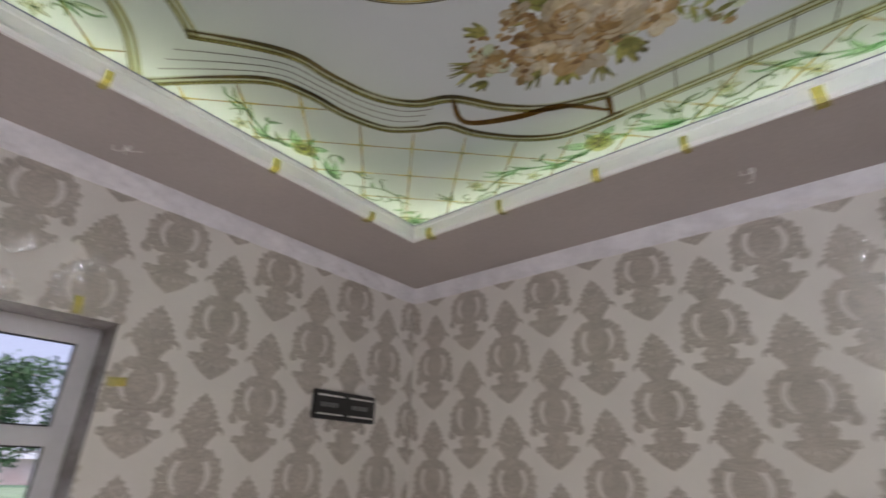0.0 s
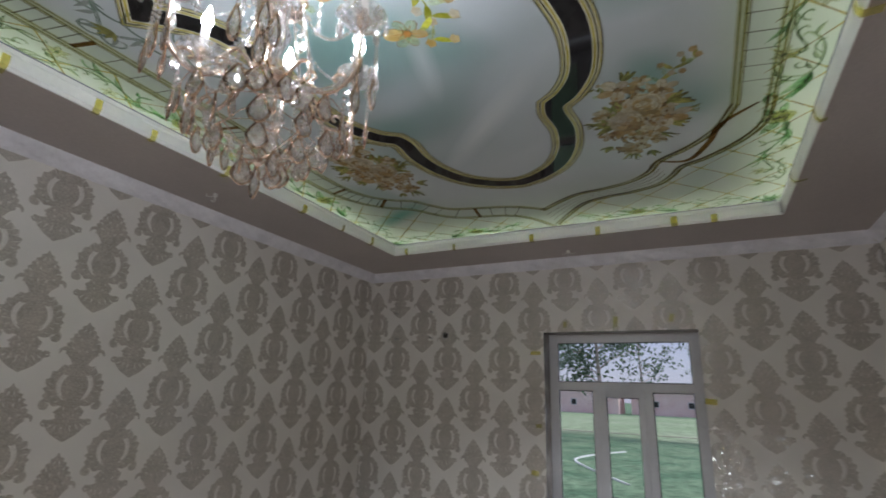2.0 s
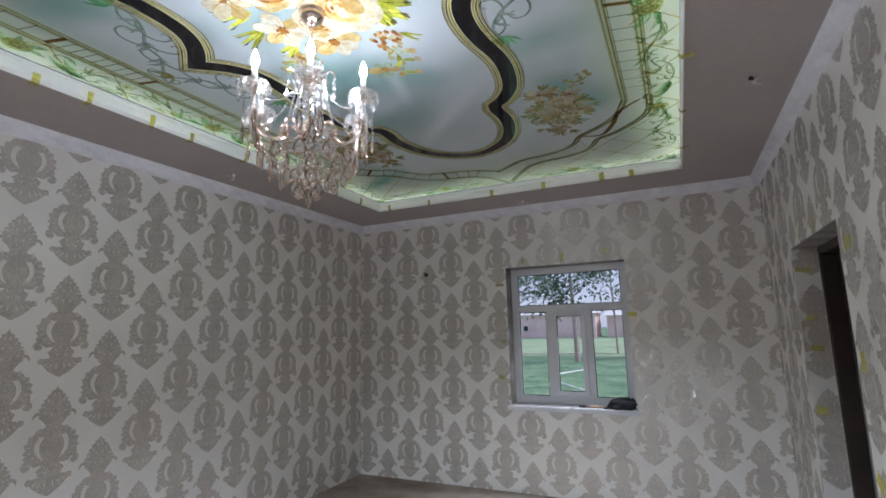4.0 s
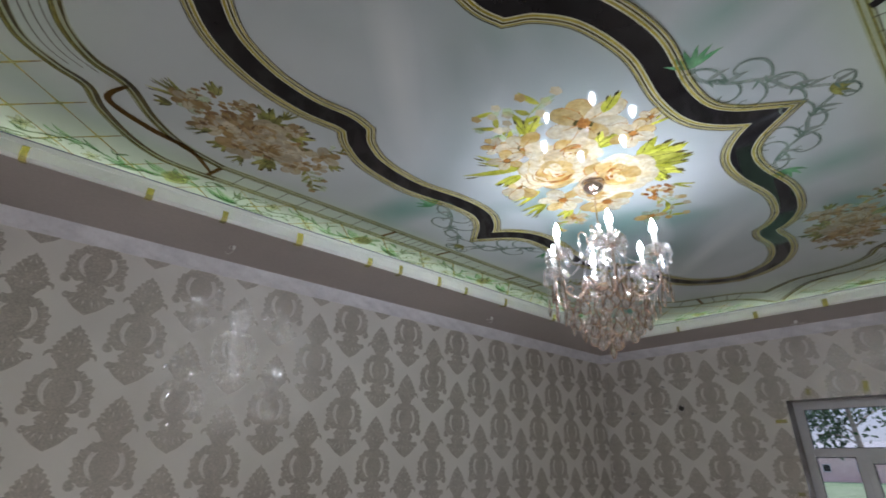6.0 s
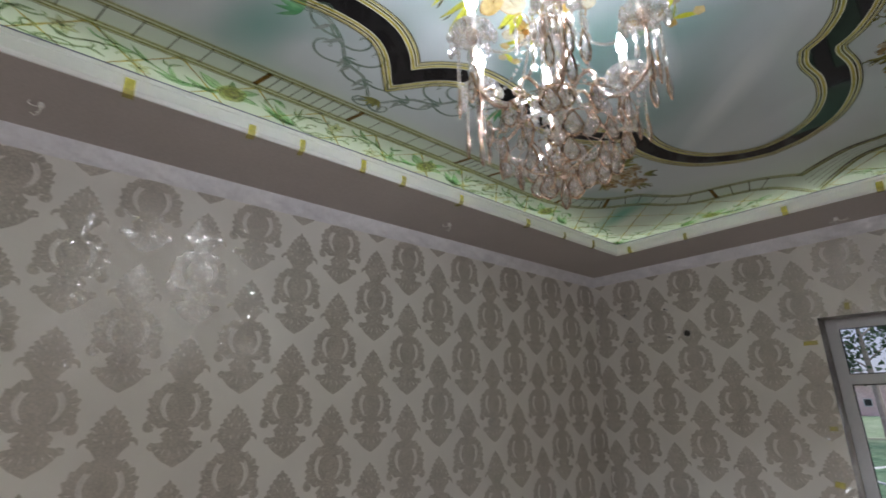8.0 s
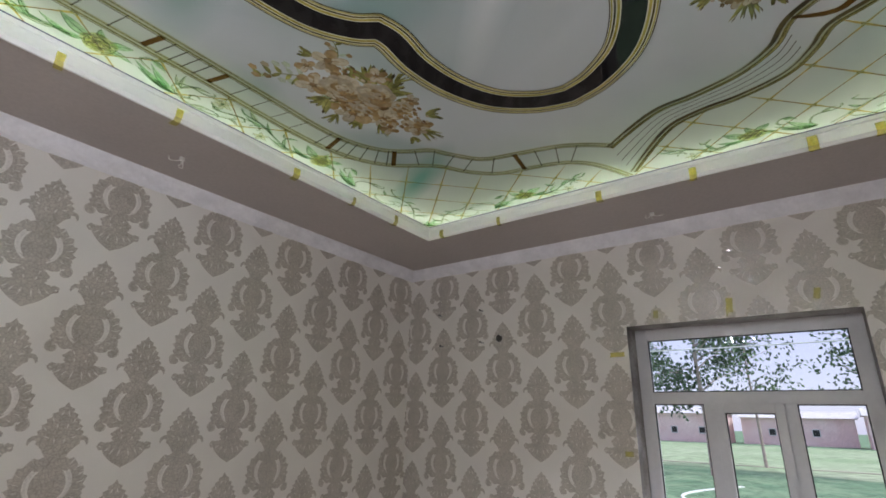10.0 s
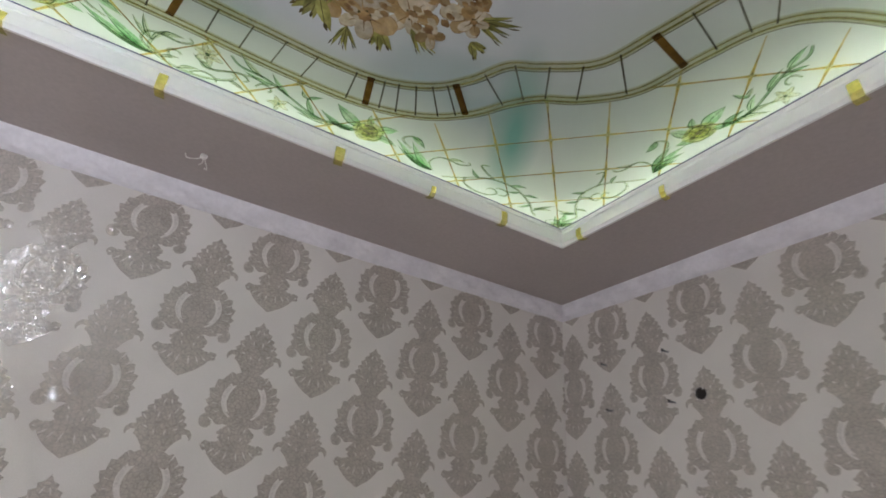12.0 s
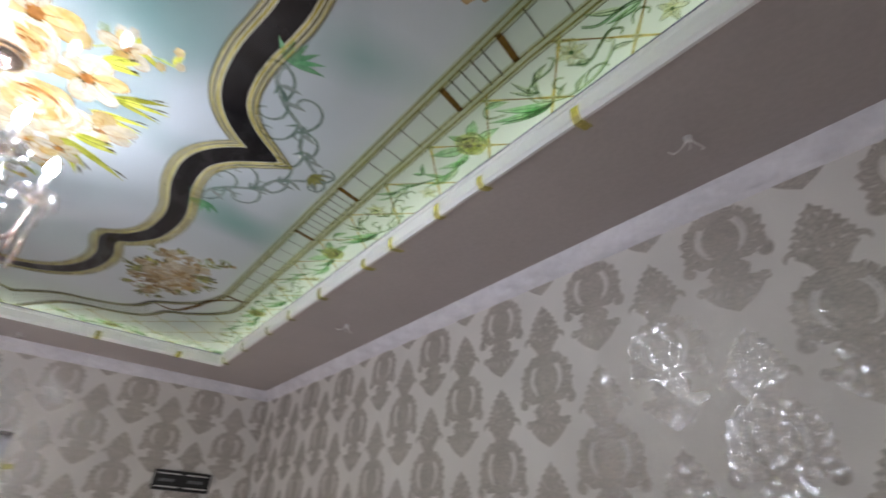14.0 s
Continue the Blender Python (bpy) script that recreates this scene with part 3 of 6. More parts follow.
def damask():
    """One medallion, 0.60 high: plume, leafy ring round a pointed egg, two scrolls, a fan; (polygon, layer, material) in the wall's plane."""
    out = []
    plume = [(0, .300), (.012, .280), (.030, .272), (.028, .258), (.048, .250), (.045, .236), (.064, .226), (.058, .212), (.076, .202), (.070, .188),
             (.086, .178), (.080, .164), (.098, .160), (.110, .148), (.112, .132), (.106, .122), (.102, .134), (.092, .144), (.078, .142), (.080, .128),
             (.066, .118), (.054, .104), (.046, .092), (.040, .080), (0, .078)]
    out.append((mirrored(plume), 1, 0))
    cy, n = -.028, 84
    for k in range(n):
        q = []
        for kk in (k, k + 1):
            t = 2 * math.pi * kk / n
            m = t if math.cos(t) >= 0 else math.pi - t
            tooth = (m * 2.55 + .3) % 1.0                     # leaf tips sweeping up round the ring
            r = 1 + .15 * tooth ** 1.5 * (.55 + .45 * abs(math.cos(t)))
            q.append(((.128 * r * math.cos(t), cy + .106 * r * math.sin(t)), (.0865 * math.cos(t) * (1 if abs(math.sin(t)) < .8 else .96), cy + .084 * math.sin(t))))
        out.append(([q[0][0], q[1][0], q[1][1], q[0][1]], 0, 0))
    def egg_half(v):
        return .064 * (1 - v * v) ** .62 * (1 - .08 * v)

    def ring_half(v):
        return .0840 * (1 - abs(v) ** 2.6) ** .55

    steps = [-1 + 2 * k / 16 for k in range(17)]
    out.append(([(egg_half(v), cy - .002 + .078 * v) for v in steps] + [(-egg_half(v), cy - .002 + .078 * v) for v in steps[-2:0:-1]], 0, 0))
    # the ring closes over the egg's tip and under its foot
    out.append((mirrored([(0, .072), (.048, .064), (.068, .036), (.058, .020), (.036, .026), (.018, .040), (0, .046)]), 2, 0))
    out.append((mirrored([(0, -.094), (.034, -.090), (.058, -.078), (.066, -.094), (.052, -.120), (0, -.130)]), 2, 0))
    for sx in (1, -1):
        # scrolls: a stem leaving the ring and curling under
        stem = spline([(.072, -.104), (.092, -.106), (.114, -.100), (.134, -.108), (.138, -.128), (.122, -.140), (.106, -.132), (.110, -.120)], 5)
        for p, q, i in zip(stem, stem[1:], range(len(stem))):
            d = np.array(q) - np.array(p)
            d = d / (np.hypot(*d) + 1e-9)
            nn = np.array((-d[1], d[0])) * (.0105 - .0001 * i)
            out.append(([(sx * v[0], v[1]) for v in (p + nn, q + nn, q - nn, p - nn)], 2 + .06 * i, 0))
        out.append((lobed(sx * .121, -.123, .013, .013, 5, .2, 12), 6, 0))
        out.append((lobed(sx * .100, -.080, .034, .026, 7, .22, 22), 1, 0))
        out.append((lobed(sx * .072, -.112, .026, .018, 5, .2, 16), 1, 0))
        out.append((lobed(sx * .098, -.208, .018, .017, 5, .3, 14), 2, 0))
        out.append((lobed(sx * .056, -.158, .014, .010, 3, .3, 12), 2, 0))
        # pale crescent between egg and ring, open at the top
        mid = [-.86 + 1.46 * k / 14 for k in range(15)]
        cres = [(sx * (ring_half(v) - .001), cy + .084 * v) for v in mid] + [(sx * min(egg_half(v) + .008, ring_half(v) - .002), cy - .002 + .078 * v) for v in reversed(mid)]
        out.append((cres, 2.5, 1))
    base = [(0, -.120), (.036, -.126), (.050, -.136), (.064, -.150), (.058, -.164), (.064, -.176), (.054, -.186), (.068, -.192), (.080, -.192),
            (.084, -.204), (.090, -.212), (.092, -.226), (.084, -.240), (.074, -.250), (.060, -.264), (.044, -.276), (.020, -.290), (0, -.302)]
    out.append((mirrored(base), 1, 0))
    # pale worked veins and pearls on the dark ground
    flecks = []
    for sx in (1, -1):
        for x, y, l, a in ((.016, .240, .026, 1.9), (.034, .212, .026, 1.2), (.052, .180, .026, .8), (.018, .190, .024, 1.5), (.040, .152, .022, .4), (.016, .130, .024, 1.4), (.026, -.150, .018, 1.1), (.020, -.182, .018, 1.3),
                           (.016, -.218, .040, -1.35), (.040, -.216, .036, -1.0), (.062, -.214, .030, -.7), (.098, -.214, .014, .5)):
            c, s2 = math.cos(a), math.sin(a)
            w = .0032
            pts = [(x, y), (x + .5 * l * c - w * s2, y + .5 * l * s2 + w * c), (x + l * c, y + l * s2), (x + .5 * l * c + w * s2, y + .5 * l * s2 - w * c)]
            flecks.append(([(sx * p, q) for p, q in pts], 4, 1))
        for k in range(7):
            t = -.9 + .3 * k
            c, s2 = math.cos(t), math.sin(t)
            x, y = sx * .098 * c, cy + .090 * s2
            flecks.append(([(x, y), (x + sx * .026 * c - .004 * s2, y + .026 * s2 + .010), (x + sx * .032 * c, y + .030 * s2 + .016), (x + sx * .022 * c + .003, y + .022 * s2 + .004)], 4, 1))
    return out + flecks


def clip(poly, rect):
    s0, s1, z0, z1 = rect
    for axis, lim, sign in ((0, s0, 1), (0, s1, -1), (1, z0, 1), (1, z1, -1)):
        res = []
        for i, p in enumerate(poly):
            q = poly[i - 1]
            a, b = sign * (q[axis] - lim), sign * (p[axis] - lim)
            if (a >= 0) != (b >= 0):
                t = a / (a - b)
                res.append((q[0] + t * (p[0] - q[0]), q[1] + t * (p[1] - q[1])))
            if b >= 0:
                res.append(p)
        poly = res
        if len(poly) < 3:
            return []
    return poly


MOTIF = damask()
PITCH_S, PITCH_Z = 0.53, 0.65


def paper_pattern(wall, origin, along, inward, length, holes, s_first, z_first):
    """The raised medallions of one wall: two columns to a pitch, the second half a drop lower."""
    o, a, w = Vector(origin), Vector(along), Vector(inward)
    rects = wall_rects(length, 2.72, holes)
    verts, faces, idx = [], [], []
    for c in range(-2, int(length / PITCH_S * 2) + 3):
        s = s_first + c * PITCH_S / 2
        for r in range(-4, 3):
            z = z_first + r * PITCH_Z - (PITCH_Z / 2 if c % 2 else 0)
            if s < -.16 or s > length + .16 or z < -.3 or z > 3.0:
                continue
            for poly, layer, m in MOTIF:
                moved = [(s + x, z + y) for x, y in poly]
                xs, ys = [p[0] for p in moved], [p[1] for p in moved]
                for rect in rects:
                    if max(xs) < rect[0] or min(xs) > rect[1] or max(ys) < rect[2] or min(ys) > rect[3]:
                        continue
                    inside = min(xs) >= rect[0] and max(xs) <= rect[1] and min(ys) >= rect[2] and max(ys) <= rect[3]
                    shape = moved if inside else clip(moved, rect)
                    if len(shape) < 3:
                        continue
                    k = len(verts)
                    d = .0012 + .0004 * layer
                    verts.extend(tuple(o + a * p[0] + w * d + Vector((0, 0, p[1]))) for p in shape)
                    faces.append(tuple(range(k, k + len(shape))))
                    idx.append(m)
    return tagged(link("damask_pattern", verts, faces, [M_MOTIF, M_EGG], wall, "raised taupe damask medallions", idx), kind="stuff")


paper_pattern(wall_north, (-LX, 0, 0), (1, 0, 0), (0, -1, 0), LX, [], (LX - .41) % PITCH_S, 2.262)
paper_pattern(wall_east, (0, 0, 0), (0, -1, 0), (-1, 0, 0), LY, [HOLE_E], 0.08, 2.272)
paper_pattern(wall_south, (0, -LY, 0), (-1, 0, 0), (0, 1, 0), LX, [(DOOR[0], DOOR[1], 0.0, DOOR[2])], .2, 2.25)
paper_pattern(wall_west, (-LX, 0, 0), (0, -1, 0), (1, 0, 0), LY, [HOLE_W], 0.25, 2.272)
for x, way in ((-DOOR[0], -1), (-DOOR[1], 1)):
    paper_pattern(wall_south, (x, -LY, 0), (0, -1, 0), (way, 0, 0), .138, [(0, .138, DOOR[2], 2.72)], .09, 2.12)


# ---- printed ceiling film ----
film_sheet = link("stretch_ceiling", [(x - CX, y - CY, 0) for x, y in ((X0 - .1, Y0 - .1), (X0 - .1, Y1 + .1), (X1 + .1, Y1 + .1), (X1 + .1, Y0 - .1))], [(0, 1, 2, 3)], M_FILM)
film_sheet.location = (CX, CY, PRINT_Z)
tagged(film_sheet, "glossy stretched film printed with flowers, scrolls and a black ribbon frame", "ceiling", kind="structure")


class Sheet:
    """Flat printed shapes laid in thin layers under the film, in its own plane."""

    def __init__(self):
        self.v, self.f, self.i, self.n = [], [], [], 0

    def depth(self, layer):
        """Each shape lies a hair below the one before it, so that no two share a plane."""
        self.n += 1
        return -.0008 - .0003 * layer - 1.1e-5 * (self.n % 61)

    def poly(self, pts, layer, m=0):
        k, z = len(self.v), self.depth(layer)
        self.v.extend((float(p[0]), float(p[1]), z) for p in pts)
        self.f.append(tuple(range(k, k + len(pts))))
        self.i.append(m)

    def line(self, pts, width, layer, m=0, closed=False, shift=0.0):
        """A strip along 2D points, moved sideways by shift; width is one number or a function of 0..1."""
        P = np.array([p[:2] for p in pts], float)
        n = len(P)
        if closed:
            a, b = P - np.roll(P, 1, 0), np.roll(P, -1, 0) - P
        else:
            d = np.diff(P, axis=0)
            a, b = np.vstack((d[:1], d)), np.vstack((d, d[-1:]))
        a = a / (np.hypot(a[:, 0], a[:, 1])[:, None] + 1e-9)
        b = b / (np.hypot(b[:, 0], b[:, 1])[:, None] + 1e-9)
        t = a + b
        t = t / (np.hypot(t[:, 0], t[:, 1])[:, None] + 1e-9)
        nor = np.stack((-t[:, 1], t[:, 0]), 1)
        mitre = np.clip(1 / np.maximum((t * b).sum(1), .3), 1, 2.4)
        w = np.array([width(i / (n - 1)) for i in range(n)]) if callable(width) else np.full(n, width)
        edges = []
        for s in (1, -1):
            off = shift + s * w / 2
            q = P + nor * (off * mitre)[:, None]
            if closed:
                # take out the loops that an offset makes inside a sharp corner
                gap = np.sqrt(((q[:, None, :] - P[None, :, :]) ** 2).sum(2)).min(1)
                good = gap > np.abs(off) * .93
                keep = np.nonzero(good)[0]
                for k in np.nonzero(~good)[0]:
                    lo, hi = keep[np.searchsorted(keep, k) - 1], keep[np.searchsorted(keep, k) % len(keep)]
                    q[k] = (q[lo] + q[hi]) / 2
            edges.append(q)
        k, z = len(self.v), self.depth(layer)
        for i in range(n):
            for q in edges:
                self.v.append((float(q[i][0]), float(q[i][1]), z))
        for i in range(n if closed else n - 1):
            j = (i + 1) % n
            self.f.append((k + 2 * i, k + 2 * i + 1, k + 2 * j + 1, k + 2 * j))
            self.i.append(m)

    def out(self, name, mats, label, parent=film_sheet):
        return link(name, self.v, self.f, mats, parent, label, self.i)


def rot(pts):
    return [(-p[0], -p[1]) for p in pts]


# black ribbon frame: an end lobe and a wave to the middle tip, mirrored into four
LOBE = [(1.10, .40), (1.17, .385), (1.32, .395), (1.50, .36), (1.67, .27), (1.78, .13), (1.82, 0)]
WAVE = [(1.10, .40), (1.04, .475), (.90, .555), (.66, .59), (.40, .555), (.22, .565), (.10, .63), (0, .745)]
quarter = spline(WAVE, 8)[::-1] + spline(LOBE, 8)[1:]
ring = [(p[0], p[1]) for p in quarter]
ring += [(x, -y) for x, y in ring[-2::-1]]
ring += [(-x, y) for x, y in ring[-2:0:-1]]
band = Sheet()
band.line(ring, .080, 3, 0, True)
band.out("black_ribbon", [M_PBLACK], "printed black ribbon frame")
gold = Sheet()
for s in (.054, -.054):
    gold.line(ring, .036, 1, 1, True, s)
    gold.line(ring, .009, 4, 0, True, s * .90)
    gold.line(ring, .007, 4, 2, True, s * 1.12)
    gold.line(ring, .004, 4, 2, True, s * 1.42)
    gold.line(ring, .005, 4, 0, True, s * 1.30)
gold.out("gilt_edge", [M_PGOLD, M_PCREAM, M_PDARK], "printed gilt edging of the ribbon")

# ladder border: straight runs, fan corners and roped corners, repeated by a half turn
IN_FAN = [(.93, 1.045), (1.16, 1.045), (1.38, 1.045), (1.55, 1.02), (1.69, .95), (1.78, .85), (1.84, .74), (1.93, .68), (2.06, .57), (2.11, .40), (2.16, .20), (2.23, .07), (2.30, -.02)]
OUT_FAN = [(.93, 1.17), (1.25, 1.18), (1.52, 1.165), (1.72, 1.10), (1.86, .99), (1.94, .87), (2.01, .79), (2.13, .71), (2.24, .58), (2.28, .40), (2.33, .23), (2.44, .11), (2.66, 0)]
IN_ROPE = [(-2.31, .0), (-2.19, .15), (-2.12, .27), (-2.10, .40), (-2.05, .56), (-1.96, .67), (-1.84, .73), (-1.73, .87), (-1.59, .98), (-1.40, 1.045)]
OUT_ROPE = [(-2.62, .02), (-2.42, .16), (-2.28, .28), (-2.23, .41), (-2.21, .55), (-2.15, .70), (-2.05, .78), (-1.95, .83), (-1.89, .94), (-1.77, 1.07), (-1.64, 1.15), (-1.51, 1.17), (-1.39, 1.17)]
inner = spline(IN_ROPE, 6) + [(-1.0, 1.045), (0, 1.045), (.6, 1.045)] + spline(IN_FAN, 6)
outer = spline(OUT_ROPE, 6) + [(-1.0, 1.17), (0, 1.17), (.6, 1.17)] + spline(OUT_FAN, 6)
rails = Sheet()
rungs = Sheet()
def south(pts):
    return [(-p[0], -1.043 * p[1]) for p in pts]


for turn in (lambda p: p, south):
    for path in (inner, outer):
        path = turn([(p[0], p[1]) for p in path])
        rails.line(path, .042, 0, 1)
        rails.line(path, .008, 2, 0, shift=.008)
        rails.line(path, .006, 2, 0, shift=-.011)
        rails.line(path, .0025, 3, 2, shift=.020)
    for path, w in ((IN_ROPE, .030), (OUT_ROPE, .030)):
        path = turn([(p[0], p[1]) for p in spline(path, 6)])
        rails.line(path, lambda t: .004 + .016 * abs(math.sin(7 * t)), 4, 2, shift=-.012)
        rails.line(path, lambda t: .003 + .013 * abs(math.sin(7 * t + 1.2)), 4, 0, shift=.012)
    tip = [(-1.84, .73), (-1.88, .86), (-1.72, .95), (-1.55, 1.00), (-1.42, 1.13)]
    rails.line(turn(spline(tip, 6)), lambda t: .012 + .02 * math.sin(math.pi * t), 5, 3)
    for off in (.3, .5, .7):
        mixed = [tuple(np.array(a) * (1 - off) + np.array(b) * off) for a, b in zip(spline(IN_ROPE, 4)[:24], spline(OUT_ROPE, 4)[:24])]
        rails.line(turn(mixed), .004, 1, 4)
    # rungs and bars; those of the south run are set out differently and nearly black
    if turn is south:
        xs = [.266 - .08 * k for k in range(6)] + [-.265 - .047 * k for k in range(4)] + [-.55 - .10 * k for k in range(8)] + [.53 + .10 * k for k in range(8)]
        bars = [(.43, 2, .03, .0), (.345, 2, .03, .03), (-.218, 2, .026, .0), (-.46, 1, .022, -.03)]
        for k in range(4):
            rungs.line(turn([(.425 - .009 * k, 1.16), (.415 - .016 * k, 1.055)]), .004, 1, 0)
    else:
        xs = [-1.30 + .11 * k for k in range(8)] + [-.425 + .047 * k for k in range(1, 9)] + [.11 * k for k in range(1, 6)] + [.667 + .047 * k for k in range(1, 5)] + [.92 + .10 * k for k in range(1, 5)]
        bars = [(x, 1, .022, -.028) for x in (-1.415, -.425, 0, .667, .92)]
    for x in xs:
        rungs.line(turn([(x - .012, 1.165), (x + .012, 1.05)]), .005, 1, 0)
    for x, m, w, lean in bars:
        rungs.line(turn([(x + lean / 2, 1.16), (x - lean / 2, 1.055)]), w, 3, m)
    fan_i, fan_o = np.array(spline(IN_FAN, 14)), np.array(spline(OUT_FAN, 14))
    bars = [int(np.argmin(((fan_i - np.array(q)) ** 2).sum(1))) for q in ((1.50, 1.03), (1.745, .90), (2.11, .42))]
    run, last = 0.0, 0
    for k in range(int(np.argmin(((fan_i - np.array((1.36, 1.045))) ** 2).sum(1))), len(fan_i) - 10):
        run += float(np.hypot(*(fan_i[k] - fan_i[k - 1])))
        bar = k in bars
        if not bar and run < (.046 if bars[0] < k < bars[1] else .10):
            continue
        run = 0.0
        o = fan_o[int(np.argmin(((fan_o - fan_i[k]) ** 2).sum(1)))]
        rungs.line(turn([tuple(o), tuple(fan_i[k])]), .024 if bar else .006, 3 if bar else 1, 1 if bar else 0)
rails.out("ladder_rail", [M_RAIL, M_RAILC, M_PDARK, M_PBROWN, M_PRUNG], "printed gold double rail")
rungs.out("ladder_rung", [M_PRUNG, M_PBROWN, M_PBLACK], "printed thin rungs and brown bars")

# diagonal lattice between the ladder and the edge
loop = [(float(p[0]), float(p[1])) for p in outer]
loop = loop + rot(loop)


def in_loop(x, y):
    c = False
    for i in range(len(loop)):
        (xa, ya), (xb, yb) = loop[i - 1], loop[i]
        if (ya > y) != (yb > y) and x < (xb - xa) * (y - ya) / (yb - ya) + xa:
            c = not c
    return c


HX0, HX1, HY0, HY1 = X0 - CX - .05, X1 - CX + .05, Y0 - CY - .05, Y1 - CY + .05
lat = Sheet()
FIRST = {1: (.9685, .285), -1: (3.104, .293)}
LINES = {fam: [c0 + step * k for k in range(-30, 20)] for fam, (c0, step) in FIRST.items()}
for fam in (1, -1):
    for c in LINES[fam]:
        run = []
        t = HX0
        while t <= HX1:
            y = fam * (t - c)
            ok = HY0 < y < HY1 and not in_loop(t, y)
            if ok:
                run.append((t, y))
            if (not ok or t + .03 > HX1) and run:
                if len(run) > 2:
                    lat.line(run, lambda q: .0045 + .002 * abs(math.sin(q * 9)), 0, 0)
                run = []
            t += .03
# each crossing is a bright four-armed star
for c1 in LINES[1]:
    for c2 in LINES[-1]:
        x, y = (c1 + c2) / 2, (c2 - c1) / 2
        if not (HX0 < x < HX1 and HY0 < y < HY1) or in_loop(x, y):
            continue
        for ax, ay in ((.707, .707), (-.707, .707), (.707, -.707), (-.707, -.707)):
            arm = [(x + ax * q, y + ay * q) for q in (.006, .03, .06, .085) if not in_loop(x + ax * q, y + ay * q)]
            if len(arm) > 1:
                lat.line(arm, lambda t: .013 - .010 * t, 1, 1)
        for ax, ay in ((.707, .707), (.707, -.707)):
            mid = [(x + ax * q, y + ay * q) for q in (.05, .08, .11, .155) if not in_loop(x + ax * q, y + ay * q)]
            if len(mid) > 1:
                lat.line(mid, lambda t: .001 + .004 * math.sin(math.pi * t), 1.5, 3)
        lat.poly(lobed(x, y, .012, .012, 4, .5, 16), 2, 2)
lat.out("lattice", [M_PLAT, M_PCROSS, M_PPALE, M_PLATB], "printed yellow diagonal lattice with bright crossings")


def leaf(sh, x, y, ang, length, width, layer, m, bend=.25):
    left, right = [], []
    for k in range(7):
        t = k / 6
        w = width * math.sin(math.pi * t ** .75) * .5
        lx, ly = length * t, bend * length * t * t
        left.append((lx, ly + w))
        right.append((lx, ly - w))
    pts = left + right[-2:0:-1]
    c, s = math.cos(ang), math.sin(ang)
    sh.poly([(x + c * p - s * q, y + s * p + c * q) for p, q in pts], layer, m)


def curl(x, y, ang, size, turns=1.4, hand=1):
    """Points of a spiral that starts at x, y and heads along ang."""
    pts, px, py, a = [], x, y, ang
    n = 26
    for k in range(n):
        pts.append((px, py))
        step = size * .22 * (1 - .8 * k / n)
        px += step * math.cos(a)
        py += step * math.sin(a)
        a += hand * turns * 2 * math.pi / n * (.35 + 1.3 * k / n)
    return pts


BOUQUET = [M_PPETAL, M_PPEACH, M_PORANGE, M_POLIVE, M_PDARK, M_PPALE]
SIDE = [M_PSIDE_PALE, M_PSIDE, M_PSIDE_BROWN, M_PSIDE_LEAF, M_PDARK, M_PPALE]


def full_bloom(sh, x, y, r, layer, rng, shade):
    """A loose full flower: broad pale petals, a warm hollow on its shaded side and fine veins."""
    for k, (f, n, m) in enumerate(((1.0, 7, 0), (.78, 6, 0), (.55, 5, 1), (.36, 4, 0))):
        a0 = rng.uniform(0, 6.28)
        for j in range(n):
            a = a0 + 2 * math.pi * j / n
            pr = r * f * .52
            px, py = x + r * f * .52 * math.cos(a), y + r * f * .52 * math.sin(a)
            shape = lobed(px, py, pr * rng.uniform(.85, 1.15), pr * rng.uniform(.7, .95), 4, .16, 16, rng.uniform(0, 3))
            z = layer + k * 1.6 + j * .2
            near = math.cos(a - shade)
            sh.poly(shape, z, 1 if near > .75 and k < 3 else m)
            sh.line(shape[2:9], lambda t: .0008 + .0034 * math.sin(math.pi * t), z + .06, 1 if near < .0 else 2)
            for q in (-.3, 0, .3):
                sh.line([(x + r * f * d * math.cos(a + q * d), y + r * f * d * math.sin(a + q * d)) for d in (.45, .6, .75, .88)], lambda t: .0022 * (1 - t) + .0006, z + .1, 1)
    for j in range(9):
        a = shade + rng.uniform(-.9, .9)
        d = rng.uniform(.15, .62)
        sh.line([(x + r * d * math.cos(a + q * .22), y + r * d * math.sin(a + q * .22)) for q in (-2, -1, 0, 1, 2)], lambda t: .012 * math.sin(math.pi * t) * (r / .13) + .0006, layer + 7 + .1 * j, rng.choice((1, 2, 2)))


